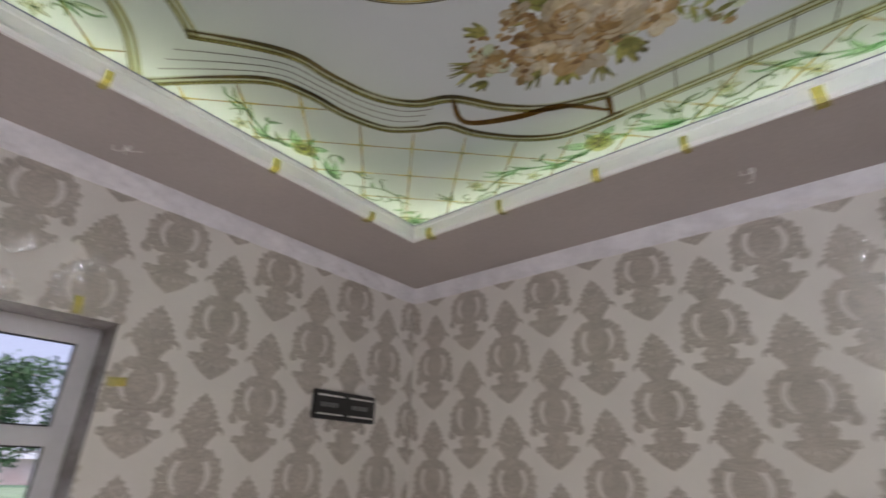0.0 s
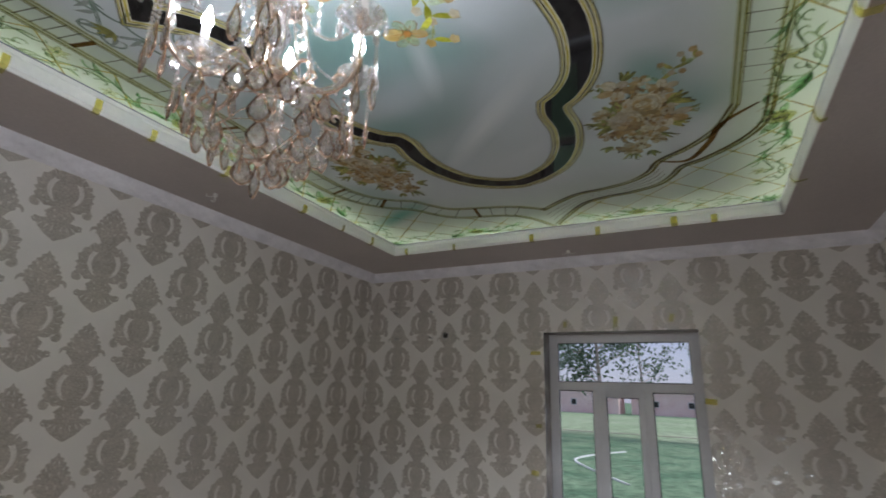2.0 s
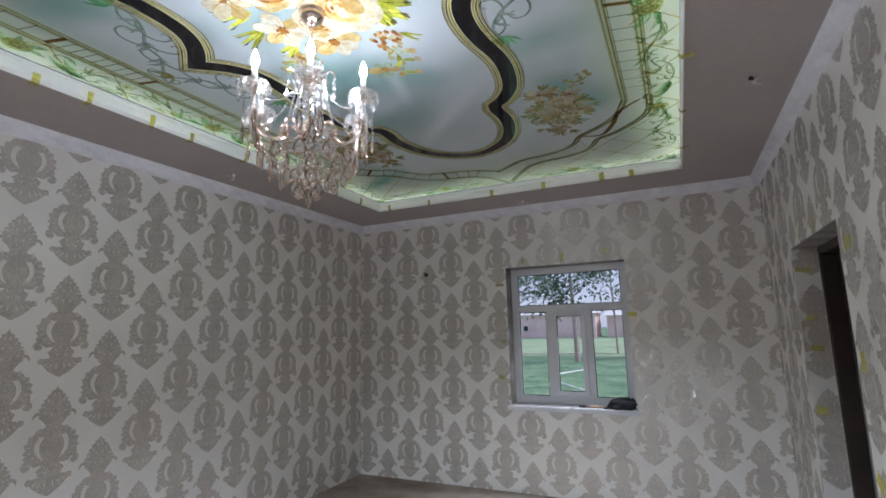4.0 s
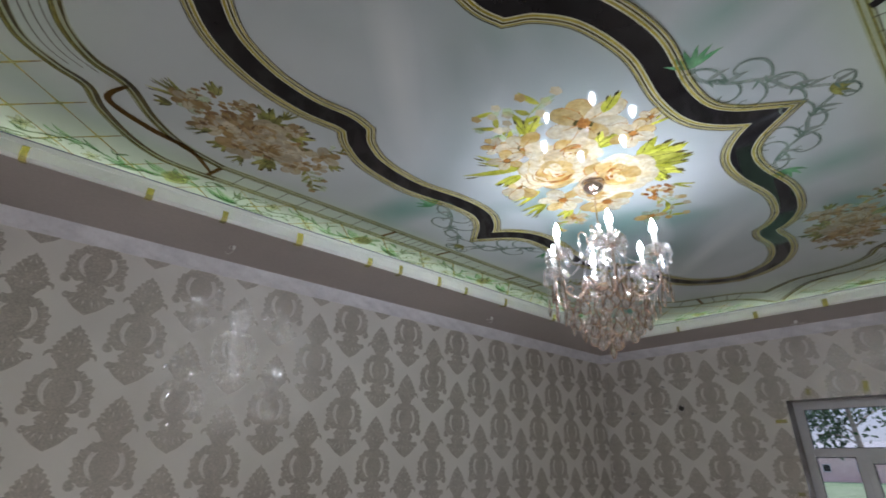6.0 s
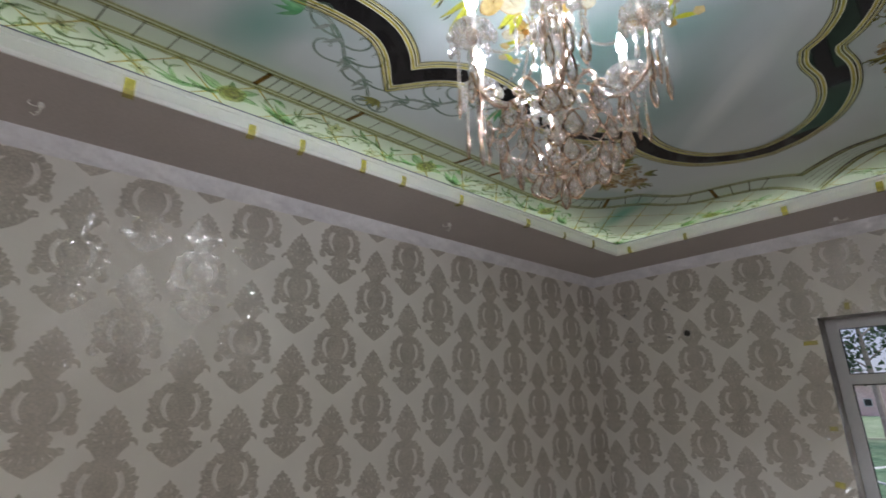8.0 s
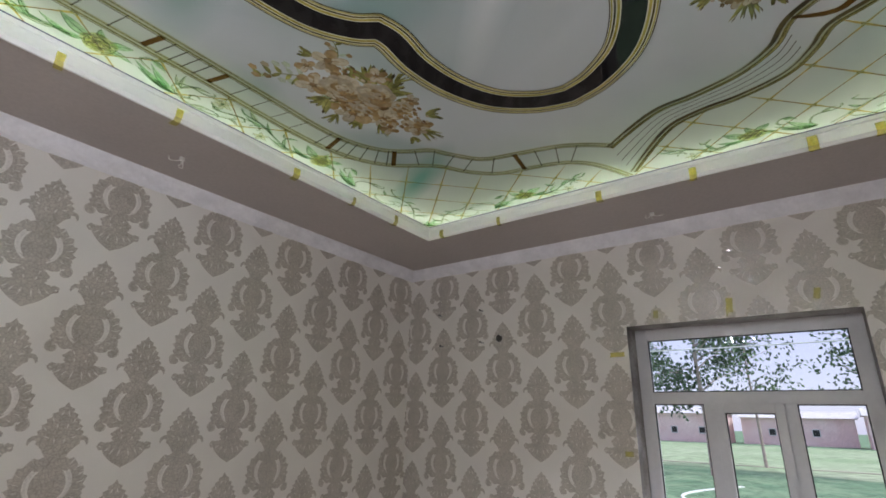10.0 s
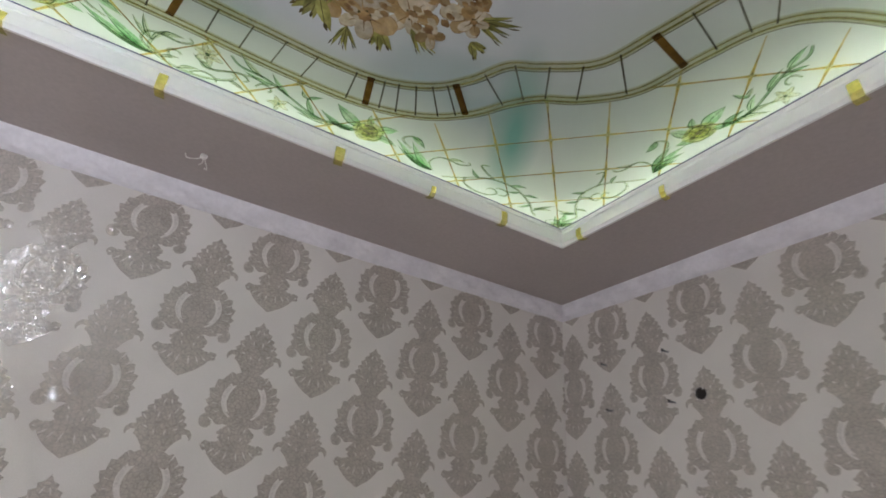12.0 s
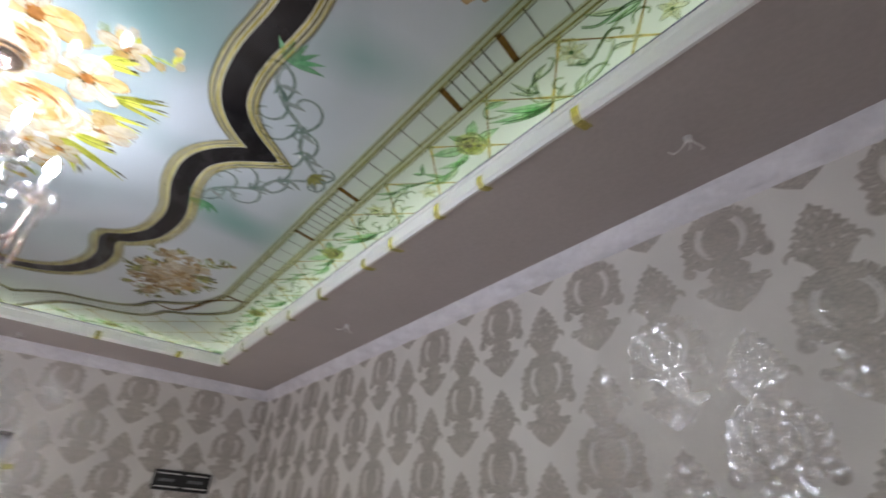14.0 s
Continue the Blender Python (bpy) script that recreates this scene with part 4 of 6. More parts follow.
def open_flower(sh, x, y, r, layer, rng, petals=6, tint=0):
    a0 = rng.uniform(0, 6.28)
    for k in range(petals):
        a = a0 + 2 * math.pi * k / petals + rng.uniform(-.18, .18)
        rr = r * rng.uniform(.8, 1.12)
        shape = lobed(x + rr * .55 * math.cos(a), y + rr * .55 * math.sin(a), rr * .5, rr * rng.uniform(.28, .38), 3, .10, 14, 0)
        c, s = math.cos(a), math.sin(a)
        mx, my = x + rr * .55 * c, y + rr * .55 * s
        shape = [(mx + c * (p - mx) - s * (q - my), my + s * (p - mx) + c * (q - my)) for p, q in shape]
        sh.poly(shape, layer + k * .2, tint if k % 3 else 1)
        sh.line(shape[:8], .0022, layer + k * .2 + .05, 2)
        sh.line([(x + rr * d * c, y + rr * d * s) for d in (.2, .45, .7)], lambda t: .004 * (1 - t) + .0006, layer + k * .2 + .08, 2)
    sh.poly(lobed(x, y, r * .21, r * .18, 8, .25, 16), layer + 2, 2)
    for k in range(10):
        a = rng.uniform(0, 6.28)
        sh.poly(lobed(x + r * .2 * math.cos(a), y + r * .2 * math.sin(a), r * .05, r * .04, 3, .2, 7), layer + 2.2, 4)


def fan(sh, x, y, ang, n, length, layer, rng, wide=.30, open_by=.42):
    """A spray of broad pointed leaves with dark tips and a vein."""
    for k in range(n):
        a = ang + (k - (n - 1) / 2) * open_by + rng.uniform(-.12, .12)
        l = length * rng.uniform(.75, 1.1)
        leaf(sh, x, y, a, l, l * wide * 1.15, layer + .3 * k, 3, .12)
        sh.line([(x + l * d * math.cos(a), y + l * d * math.sin(a)) for d in (.05, .4, .8)], .0025, layer + .3 * k + .2, 4)
        leaf(sh, x + .74 * l * math.cos(a), y + .74 * l * math.sin(a), a, l * .26, l * wide * .35, layer + .3 * k + .25, 4, .1)


def arrange(cx, cy, fx, fy, seed, items, inks, label):
    """items: kind, x, y, size, direction in degrees, count."""
    rng = random.Random(seed)
    sh = Sheet()
    for k, (kind, x, y, r, ang, n) in enumerate(items):
        a = radians(ang)
        if kind == "bloom":
            full_bloom(sh, x, y, r, 12 + 3 * (k % 4), rng, a)
        elif kind == "open":
            open_flower(sh, x, y, r, 9 + (k % 3), rng, n)
        elif kind == "pale":
            open_flower(sh, x, y, r, 5, rng, n, 5 if rng.random() < .3 else 0)
        elif kind == "fan":
            fan(sh, x, y, a, n, r, 6 + (k % 3), rng)
        elif kind == "blade":
            fan(sh, x, y, a, n, r, 4, rng, .13, .3)
        elif kind == "cluster":
            for j in range(n):
                b, d = rng.uniform(0, 6.28), r * math.sqrt(rng.random())
                sh.poly(lobed(x + d * math.cos(b), y + d * math.sin(b), r * .2, r * .13, 4, .25, 10, rng.uniform(0, 3)), 11 + .1 * (j % 9), rng.choice((1, 2, 2, 0)))
        elif kind == "twig":
            stem = [(x + r * d * math.cos(a + .5 * d), y + r * d * math.sin(a + .5 * d)) for d in (0, .2, .4, .6, .8, 1)]
            sh.line(stem, .0045, 2, 3)
            for j in range(n):
                q = stem[1 + j % 5]
                b = a + (1 if j % 2 else -1) * rng.uniform(.5, 1.2)
                leaf(sh, q[0], q[1], b, r * rng.uniform(.22, .42), r * .10, 2.5 + .1 * j, 3 if j % 3 else 5, .2)
                sh.poly(lobed(q[0] + .3 * r * math.cos(b), q[1] + .3 * r * math.sin(b), r * .09, r * .07, 5, .25, 10), 3 + .1 * j, rng.choice((0, 1, 5)))
    sh.v = [(cx + fx * x, cy + fy * y, z * .3) for x, y, z in sh.v]
    return sh.out("printed_bouquet", inks, label)


CENTRE = (("twig", -.47, .05, .26, 205, 10), ("twig", -.50, .03, .22, 165, 8), ("fan", -.52, -.02, .11, 215, 3),
          ("open", -.47, .04, .095, 0, 6), ("open", -.45, .14, .075, 0, 5), ("pale", -.55, .11, .06, 0, 5),
          ("blade", -.36, .13, .24, 138, 3), ("fan", -.33, .17, .13, 85, 2), ("pale", -.43, -.20, .15, 0, 7), ("fan", -.43, -.28, .11, 225, 2),
          ("open", -.25, -.29, .085, 0, 6), ("pale", -.29, -.38, .055, 0, 5), ("blade", -.25, -.34, .10, 250, 3),
          ("fan", -.26, -.15, .13, 240, 3), ("fan", -.08, -.22, .17, 262, 4), ("fan", .0, -.23, .19, 300, 5), ("fan", .04, -.2, .14, 335, 3),
          ("pale", -.24, .24, .10, 0, 6), ("blade", -.16, .2, .17, 95, 3), ("blade", -.06, .24, .16, 70, 3),
          ("fan", .08, .2, .11, 60, 2), ("pale", .14, .05, .12, 0, 7), ("open", -.02, .18, .11, 0, 6), ("cluster", .23, -.15, .075, 0, 34),
          ("blade", .2, -.22, .11, 320, 2), ("twig", .24, -.12, .24, 340, 8), ("pale", .42, -.02, .075, 0, 6), ("twig", .12, .18, .2, 40, 8), ("pale", .17, .25, .07, 0, 5),
          ("bloom", -.29, -.06, .12, 200, 0), ("bloom", -.25, .05, .15, 40, 0), ("bloom", -.03, -.11, .16, 150, 0), ("bloom", .0, .02, .10, 20, 0))
arrange(0, -.02, 1.1, 1.1, 5, CENTRE, BOUQUET, "printed central bouquet of cream and peach flowers with yellow-green leaves")
CORNER = (("fan", .0, -.07, .13, 262, 4), ("fan", .06, -.06, .13, 320, 4), ("fan", .12, .0, .09, 330, 3), ("open", .26, -.03, .075, 0, 5), ("twig", .24, -.06, .14, 300, 6),
          ("pale", -.28, -.03, .075, 0, 6), ("cluster", -.14, -.07, .065, 0, 30), ("open", -.30, -.02, .05, 0, 5), ("blade", -.30, -.03, .13, 190, 4), ("fan", -.22, -.12, .08, 235, 3),
          ("blade", -.16, .10, .11, 150, 4), ("pale", -.14, .06, .08, 0, 6), ("open", -.03, .14, .095, 0, 6), ("fan", .10, .15, .11, 80, 4),
          ("open", .20, .13, .065, 0, 6), ("twig", .22, .11, .2, 20, 9), ("pale", .08, .13, .08, 0, 6), ("fan", -.08, .15, .09, 110, 3), ("cluster", .05, .11, .05, 0, 14),
          ("pale", -.08, -.0, .10, 0, 6), ("blade", .05, .1, .1, 30, 4), ("blade", -.07, -.08, .09, 215, 4), ("cluster", .16, -.02, .05, 0, 16), ("bloom", .0, -.03, .085, 180, 0), ("bloom", .11, .05, .09, 170, 0),
          ("cluster", -.02, .09, .07, 0, 26), ("cluster", -.20, .03, .07, 0, 24), ("cluster", .20, .05, .07, 0, 24), ("cluster", .06, -.10, .06, 0, 20), ("cluster", -.26, -.08, .05, 0, 16),
          ("open", -.22, .09, .045, 0, 5), ("open", .29, .06, .04, 0, 5), ("open", .09, -.12, .045, 0, 5), ("open", -.11, -.13, .045, 0, 5), ("fan", -.33, .04, .07, 160, 3), ("fan", .31, .0, .07, 20, 3), ("blade", .0, .2, .09, 95, 4), ("blade", .02, -.15, .08, 270, 4))
for fx, fy, k in ((-1, 1, 8), (1, 1, 12), (1, -1, 17), (-1, -1, 21)):
    arrange(fx * 1.365, fy * .69, -fx, fy, k, CORNER, SIDE, "printed bouquet of tan flowers and olive leaves")

# grey scroll sprays beside the two middle tips
scr = Sheet()
for fy in (1, -1):
    for fx in (1, -1):
        def put(pts):
            return [(fx * x, fy * y) for x, y in pts]
        stem = spline([(.50, .67), (.40, .64), (.30, .70), (.22, .80), (.12, .84), (.05, .92), (.0, .985)], 6)
        scr.line(put(stem), lambda t: .003 + .006 * math.sin(math.pi * t), 0, 3)
        for e in (.006, -.006):
            scr.line(put(stem), .003, .5, 0, shift=e)
        for x, y, a, s, h in ((.36, .66, 2.2, .10, 1), (.30, .70, .2, .10, -1), (.24, .78, 2.9, .09, 1), (.20, .80, .6, .10, -1), (.12, .85, 2.7, .09, 1), (.08, .88, .3, .09, -1), (.03, .95, 2.0, .07, 1)):
            body = put(curl(x, y, a, .86 * s, 1.1, h))
            scr.line(body, lambda t: .005 * (1 - t) + .0015, 1, 3)
            scr.line(body, lambda t: .0045 * (1 - t) + .0015, 1.2, 0, shift=.003)
            scr.line(body, lambda t: .002, 1.2, 0, shift=-.004)
            leaf(scr, fx * x, fy * y, math.atan2(fy * math.sin(a - h), fx * math.cos(a - h)), .075, .020, 1.5, 3)
            leaf(scr, fx * x, fy * y, math.atan2(fy * math.sin(a + .7 * h), fx * math.cos(a + .7 * h)), .050, .010, 1.6, 2)
        for k in range(6):
            a = -1.0 + .42 * k
            leaf(scr, fx * .46, fy * .66, math.atan2(fy * math.sin(a), fx * math.cos(a)), .10, .022, 2, 1)
    for k in range(5):
        a = math.pi * (.2 + .15 * k)
        leaf(scr, 0, fy * .93, fy * a, .07, .020, 2, 4)
scr.out("scroll_spray", [M_PSCROLL, M_PTIP, M_PSCROLL, M_PSCROLL_PALE, M_PSIDE_LEAF], "printed grey acanthus scrolls with green tips")


# rose vine running round the edge
def veined(sh, x, y, a, length, width, layer, m):
    """A leaf with a darker rib and one darker edge."""
    leaf(sh, x, y, a, length, width, layer, m)
    c, q = math.cos(a), math.sin(a)
    rib, rim = [], []
    for t in (0, .17, .33, .5, .67, .83, 1):
        w = width * math.sin(math.pi * t ** .75) * .5
        u, v = length * t, .25 * length * t * t
        rib.append((x + c * u - q * v, y + q * u + c * v))
        rim.append((x + c * u - q * (v - w), y + q * u + c * (v - w)))
    sh.line(rib, lambda t: .003 * (1 - t) + .0006, layer + .3, 6)
    sh.line(rim, lambda t: .0008 + .0035 * math.sin(math.pi * t), layer + .35, 6)


def vine(sh, ox, oy, dx, dy, length, roses, seed):
    """Along a side that starts at ox, oy and heads along dx, dy, the field to its right. roses: place along the side, way (+1 or -1), stretch, and which scrolls (0 towards the corner, 1 behind, 2 both)."""
    rng = random.Random(seed)
    nx, ny = dy, -dx

    def stroke(pts, w0, w1, layer, m=1, edge=True):
        """A swelling brush stroke with a darker contour on one side."""
        P = [tuple(p) for p in spline(pts, 6)]
        sh.line(P, lambda t: w1 + (w0 - w1) * math.sin(math.pi * (.15 + .8 * t)), layer, m)
        if edge:
            sh.line(P, lambda t: .0012 + .0032 * math.sin(math.pi * t), layer + .5, 6, shift=.42 * w0)
            sh.line(P, .0018, layer + .5, 6, shift=-.42 * w0)

    def petals(x, y, r, n, a0):
        for k in range(n):
            a = a0 + 2 * math.pi * k / n
            leaf(sh, x, y, a, r, r * .62, 4 + .1 * k, 3, .05)
            sh.line([(x + r * q * math.cos(a + e), y + r * q * math.sin(a + e)) for q, e in ((.25, .1), (.6, .3), (.95, .12), (1.02, 0), (.95, -.12), (.6, -.3))], .0016, 4.6, 6)
        sh.poly(lobed(x, y, r * .16, r * .16, 5, .3, 10), 5.5, 6)

    for s0, way, fit_s, tail in roses:
        def at(u, d):
            s = min(max(s0 + way * fit_s * u, .03), length - .03)
            d = .026 + .9 * d
            return (ox + dx * s + nx * d, oy + dy * s + ny * d)

        def ends(*pts):
            return [at(*p) for p in pts]

        def blade(u0, d0, u1, d1, w, m=0):
            p, q = at(u0, d0), at(u1, d1)
            veined(sh, p[0], p[1], math.atan2(q[1] - p[1], q[0] - p[0]) - .12, math.hypot(q[0] - p[0], q[1] - p[1]), w, 3 + rng.random(), m)
        # the rose: cupped rings of petals with drawn rims, between three leaves
        x, y = at(0, .113)
        for u0, d0, u1, d1, w in ((-.03, .12, -.151, .175, .050), (.03, .135, .085, .195, .042), (.03, .10, .120, .105, .034), (-.04, .09, -.15, .062, .030), (0, .15, -.03, .205, .026)):
            blade(u0, d0, u1, d1, w)
        for k, (r, m) in enumerate(((.058, 4), (.052, 2), (.038, 5), (.033, 2), (.020, 5), (.014, 2))):
            sh.poly(lobed(x, y, r * fit_s, r, 5 + k % 2, .16, 22, .7 * k), 6 + .5 * k, m)
        for k in range(9):
            r, a = (.053, .045, .034, .026, .016)[k % 5], 2.4 * k
            sh.line([(x + fit_s * r * math.cos(a + .22 * q), y + r * math.sin(a + .22 * q)) for q in range(9)], lambda t: .0008 + .0030 * math.sin(math.pi * t), 9.5 + .1 * k, 6 if k % 3 else 4)
        # feathered stem behind it
        stem = ((-.059, .073), (-.195, .067), (-.318, .121), (-.393, .155), (-.473, .162), (-.510, .196))
        stroke(ends(*stem), .009, .003, 2, 0)
        for u0, d0, u1, d1, w in ((-.20, .07, -.255, .145, .020), (-.245, .145, -.275, .175, .016), (-.245, .14, -.205, .19, .016), (-.30, .115, -.385, .185, .018), (-.36, .14, -.46, .135, .018),
                                  (-.40, .155, -.49, .215, .020), (-.12, .07, -.25, .030, .024), (-.16, .065, -.30, .062, .020), (-.08, .075, -.19, .105, .022)):
            blade(u0, d0, u1, d1, w, 0 if rng.random() < .6 else 1)
        petals(*at(-.326, .050), .040, 5, .4)
        stroke(ends((-.415, .090), (-.400, .118), (-.375, .120), (-.362, .100), (-.372, .088)), .006, .002, 2)
        # hooked sprout and the sheaf of long leaves on the other side
        stroke(ends((.180, .120), (.140, .140), (.125, .165), (.150, .194), (.190, .188)), .008, .003, 2)
        blade(.150, .194, .225, .165, .026)
        for u1, d1, w in ((.156, .140, .034), (.104, .110, .028), (.130, .075, .026), (.185, .050, .020)):
            blade(.312, .036, u1, d1, w)
        stroke(ends((.316, .036), (.278, .085), (.290, .135), (.330, .152), (.385, .150), (.420, .172), (.410, .190)), .007, .002, 2)
        blade(.330, .152, .395, .185, .018, 1)
        # broad pale scrolls
        if tail in (1, 2):
            stroke(ends((-.401, .143), (-.492, .114), (-.548, .084), (-.582, .080), (-.590, .100), (-.571, .104)), .008, .002, 2)
            stroke(ends((-.735, .112), (-.745, .070), (-.715, .034), (-.655, .016), (-.577, .022), (-.510, .055), (-.480, .088), (-.495, .104)), .009, .003, 2)
            stroke(ends((-.680, .050), (-.690, .090), (-.665, .105), (-.650, .090)), .007, .002, 2)
            petals(*at(-.577, .150), .048, 6, .2)
            stroke(ends((-.62, .02), (-.585, .05), (-.545, .045), (-.535, .02)), .006, .002, 2)
            stroke(ends((-.52, .10), (-.47, .125), (-.44, .105), (-.455, .088)), .006, .002, 2)
            for u0, d0, u1, d1, w in ((-.655, .016, -.60, .060, .018), (-.71, .035, -.66, .075, .016), (-.50, .06, -.44, .045, .018), (-.55, .085, -.62, .115, .016)):
                blade(u0, d0, u1, d1, w, 1)
            for u1, d1 in ((-.80, .175), (-.775, .205), (-.70, .185)):
                blade(-.737, .105, u1, d1, .016, 1)
        if tail in (0, 2):
            stroke(ends((.37, .025), (.433, .067), (.532, .141), (.645, .158), (.733, .128), (.800, .085), (.840, .045), (.877, .02)), .009, .003, 2)
            stroke(ends((.45, .085), (.47, .045), (.53, .022), (.60, .030), (.625, .065), (.590, .085), (.570, .066)), .008, .002, 2)
            stroke(ends((.60, .100), (.63, .110), (.668, .100), (.668, .070), (.640, .062)), .009, .003, 2)
            stroke(ends((.56, .150), (.50, .175), (.46, .205), (.49, .220)), .007, .002, 2)
            for u0, d0, u1, d1, w in ((.64, .158, .70, .195, .018), (.73, .13, .79, .160, .018), (.50, .12, .44, .150, .016), (.83, .065, .90, .115, .022), (.84, .05, .88, .150, .020), (.80, .085, .77, .03, .018), (.70, .14, .66, .105, .016)):
                blade(u0, d0, u1, d1, w, 1 if rng.random() < .6 else 0)


def palmette(sh, x, y, way):
    """Five upright leaves in a corner of the field."""
    for k, (a, l, w) in enumerate(((-.95, .075, .024), (.95, .075, .024), (-.5, .10, .030), (.5, .10, .030), (0, .125, .034))):
        veined(sh, x, y, way + a, l, w, 4 + .3 * k, 1 if k < 2 else 0)
        sh.line(curl(x, y, way + 1.5 * a, .05, 1.2, 1 if a > 0 else -1), lambda t: .004 * (1 - t) + .001, 3, 6)


vines = Sheet()
EX0, EX1, EY0, EY1 = X0 - CX, X1 - CX, Y0 - CY, Y1 - CY
WIDE, DEEP = EX1 - EX0, EY1 - EY0
LONG_SIDE = [(WIDE - 1.085 - 1.045 * k, 1, 1, 1 if k else 2) for k in range(4)]
SHORT_SIDE = [(.822, -1, .78, 0), (DEEP - .822, 1, .78, 0)]
vine(vines, EX0, EY1, 1, 0, WIDE, LONG_SIDE, 1)
vine(vines, EX1, EY0, -1, 0, WIDE, LONG_SIDE, 2)
vine(vines, EX1, EY1, 0, -1, DEEP, SHORT_SIDE, 3)
vine(vines, EX0, EY0, 0, 1, DEEP, SHORT_SIDE, 4)
for cx, cy, way in ((EX1, EY1, -2.36), (EX0, EY1, -.785), (EX0, EY0, .785), (EX1, EY0, 2.36)):
    palmette(vines, cx + .045 * math.cos(way) * 1.41, cy + .045 * math.sin(way) * 1.41, way)
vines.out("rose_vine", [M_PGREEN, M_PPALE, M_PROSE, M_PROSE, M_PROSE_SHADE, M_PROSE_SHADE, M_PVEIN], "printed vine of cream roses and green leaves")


# ---- windows ----
def window(name, side):
    """Two-tier plastic window: a wide top light over fixed, opening and fixed panes. side: +1 east, -1 west."""
    base = 0.0 if side > 0 else -LX
    win = tagged(new(name), "white plastic window with a top light and three lower panes", "window", kind="structure")
    _, _, z0, z1 = WIN
    y0, y1 = [-y for y in (HOLE_E if side > 0 else HOLE_W)[1::-1]]
    d0, d1 = .165, .225

    def bar(pname, ya, yb, za, zb, a=d0, b=d1, m=M_PVC, par=None, bev=.004):
        xa, xb = sorted((base + side * a, base + side * b))
        return part(pname, box_bm(xa, xb, ya, yb, za, zb, bev), m, par or win)
    f = .070
    bar("frame_side", y0, y0 + f, z0, z1)
    bar("frame_side", y1 - f, y1, z0, z1)
    bar("frame_head", y0 + f, y1 - f, z1 - f, z1)
    bar("frame_foot", y0 + f, y1 - f, z0, z0 + f)
    bar("transom", y0 + f, y1 - f, 1.683, 1.750)
    # the lower tier from the north jamb southwards: fixed, opening, fixed
    w = y1 - y0
    m1, m2 = y1 - .325 * w, y1 - .665 * w
    for c in (m1, m2):
        bar("mullion", c - .028, c + .028, z0 + f, 1.683)
    sash = tagged(new("sash"), "white opening sash")
    sash.parent = win
    t = .046
    sa, sb, sz0, sz1 = m2 + .028, m1 - .028, z0 + f, 1.683
    for q in ((sa, sa + t, sz0, sz1), (sb - t, sb, sz0, sz1), (sa + t, sb - t, sz0, sz0 + t), (sa + t, sb - t, sz1 - t, sz1)):
        bar("sash_bar", *q, d0 - .018, d1 - .01, M_PVC, sash)
    xa = base + side * (d0 - .05)
    part("handle", box_bm(min(xa, xa + side * .03), max(xa, xa + side * .03), sa + .012, sa + .034, 1.16, 1.29, .005), M_PVC, sash)
    panes = [(y0 + f, y1 - f, 1.750, z1 - f), (m1 + .028, y1 - f, z0 + f, 1.683), (sa + t, sb - t, sz0 + t, sz1 - t), (y0 + f, m2 - .028, z0 + f, 1.683)]
    for a, b, c, d in panes:
        p = bar("pane", a + .004, b - .004, c + .004, d - .004, .192, .196, M_PANE, None, 0)
        p.visible_shadow = False
        g = bmesh.new()
        x0, x1 = sorted((base + side * .180, base + side * .190))
        for q in ((a, a + .006, c, d), (b - .006, b, c, d), (a + .006, b - .006, c, c + .006), (a + .006, b - .006, d - .006, d)):
            box_bm(x0, x1, *q, 0, g)
        part("gasket", g, M_GASKET, win)
    x0, x1 = sorted((base - side * .045, base + side * .165))
    part("sill", box_bm(x0, x1, y0 - .035, y1 + .03, z0 - .045, z0 - .004, .006), M_PVC, win, "white window sill")
    return win


window("window_1", 1)
window("window_2", -1)

# ---- doorway and shade-coloured hall ----
door = tagged(new("door_1"), "dark brown timber frame in an unlit doorway", "door", kind="structure")
for a, b, c, d in ((-DOOR[0] - .05, -DOOR[0], 0, DOOR[2]), (-DOOR[1], -DOOR[1] + .05, 0, DOOR[2]), (-DOOR[1] + .05, -DOOR[0] - .05, DOOR[2] - .05, DOOR[2])):
    part("door_frame", box_bm(a, b, -LY - .235, -LY - .14, c, d, .004), M_DARKWOOD, door)
# closed box added behind the opening, dark by its own colour
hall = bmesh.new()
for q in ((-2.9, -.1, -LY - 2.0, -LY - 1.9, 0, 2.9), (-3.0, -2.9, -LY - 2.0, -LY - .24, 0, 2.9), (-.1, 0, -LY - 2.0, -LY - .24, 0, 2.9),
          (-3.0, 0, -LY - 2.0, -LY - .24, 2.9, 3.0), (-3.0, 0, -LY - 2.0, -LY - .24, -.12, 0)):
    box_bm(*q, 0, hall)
tagged(part("wall_hall", hall, M_HALL), "made-up hall box behind the doorway, coloured dark in place of shade", "wall", kind="structure")


# ---- chandelier ----
CHX, CHY = -3.325, -2.05
chandelier = tagged(new("chandelier"), "rose gold crystal chandelier with six lit candle bulbs", "chandelier")
chandelier.location = (CHX, CHY, 0)


def low(z):
    """Heights of the body: hung 7 cm lower than the arms' drawing, the basket drawn in."""
    return z - .07 if z > 2.37 else 2.30 - .78 * (2.37 - z)


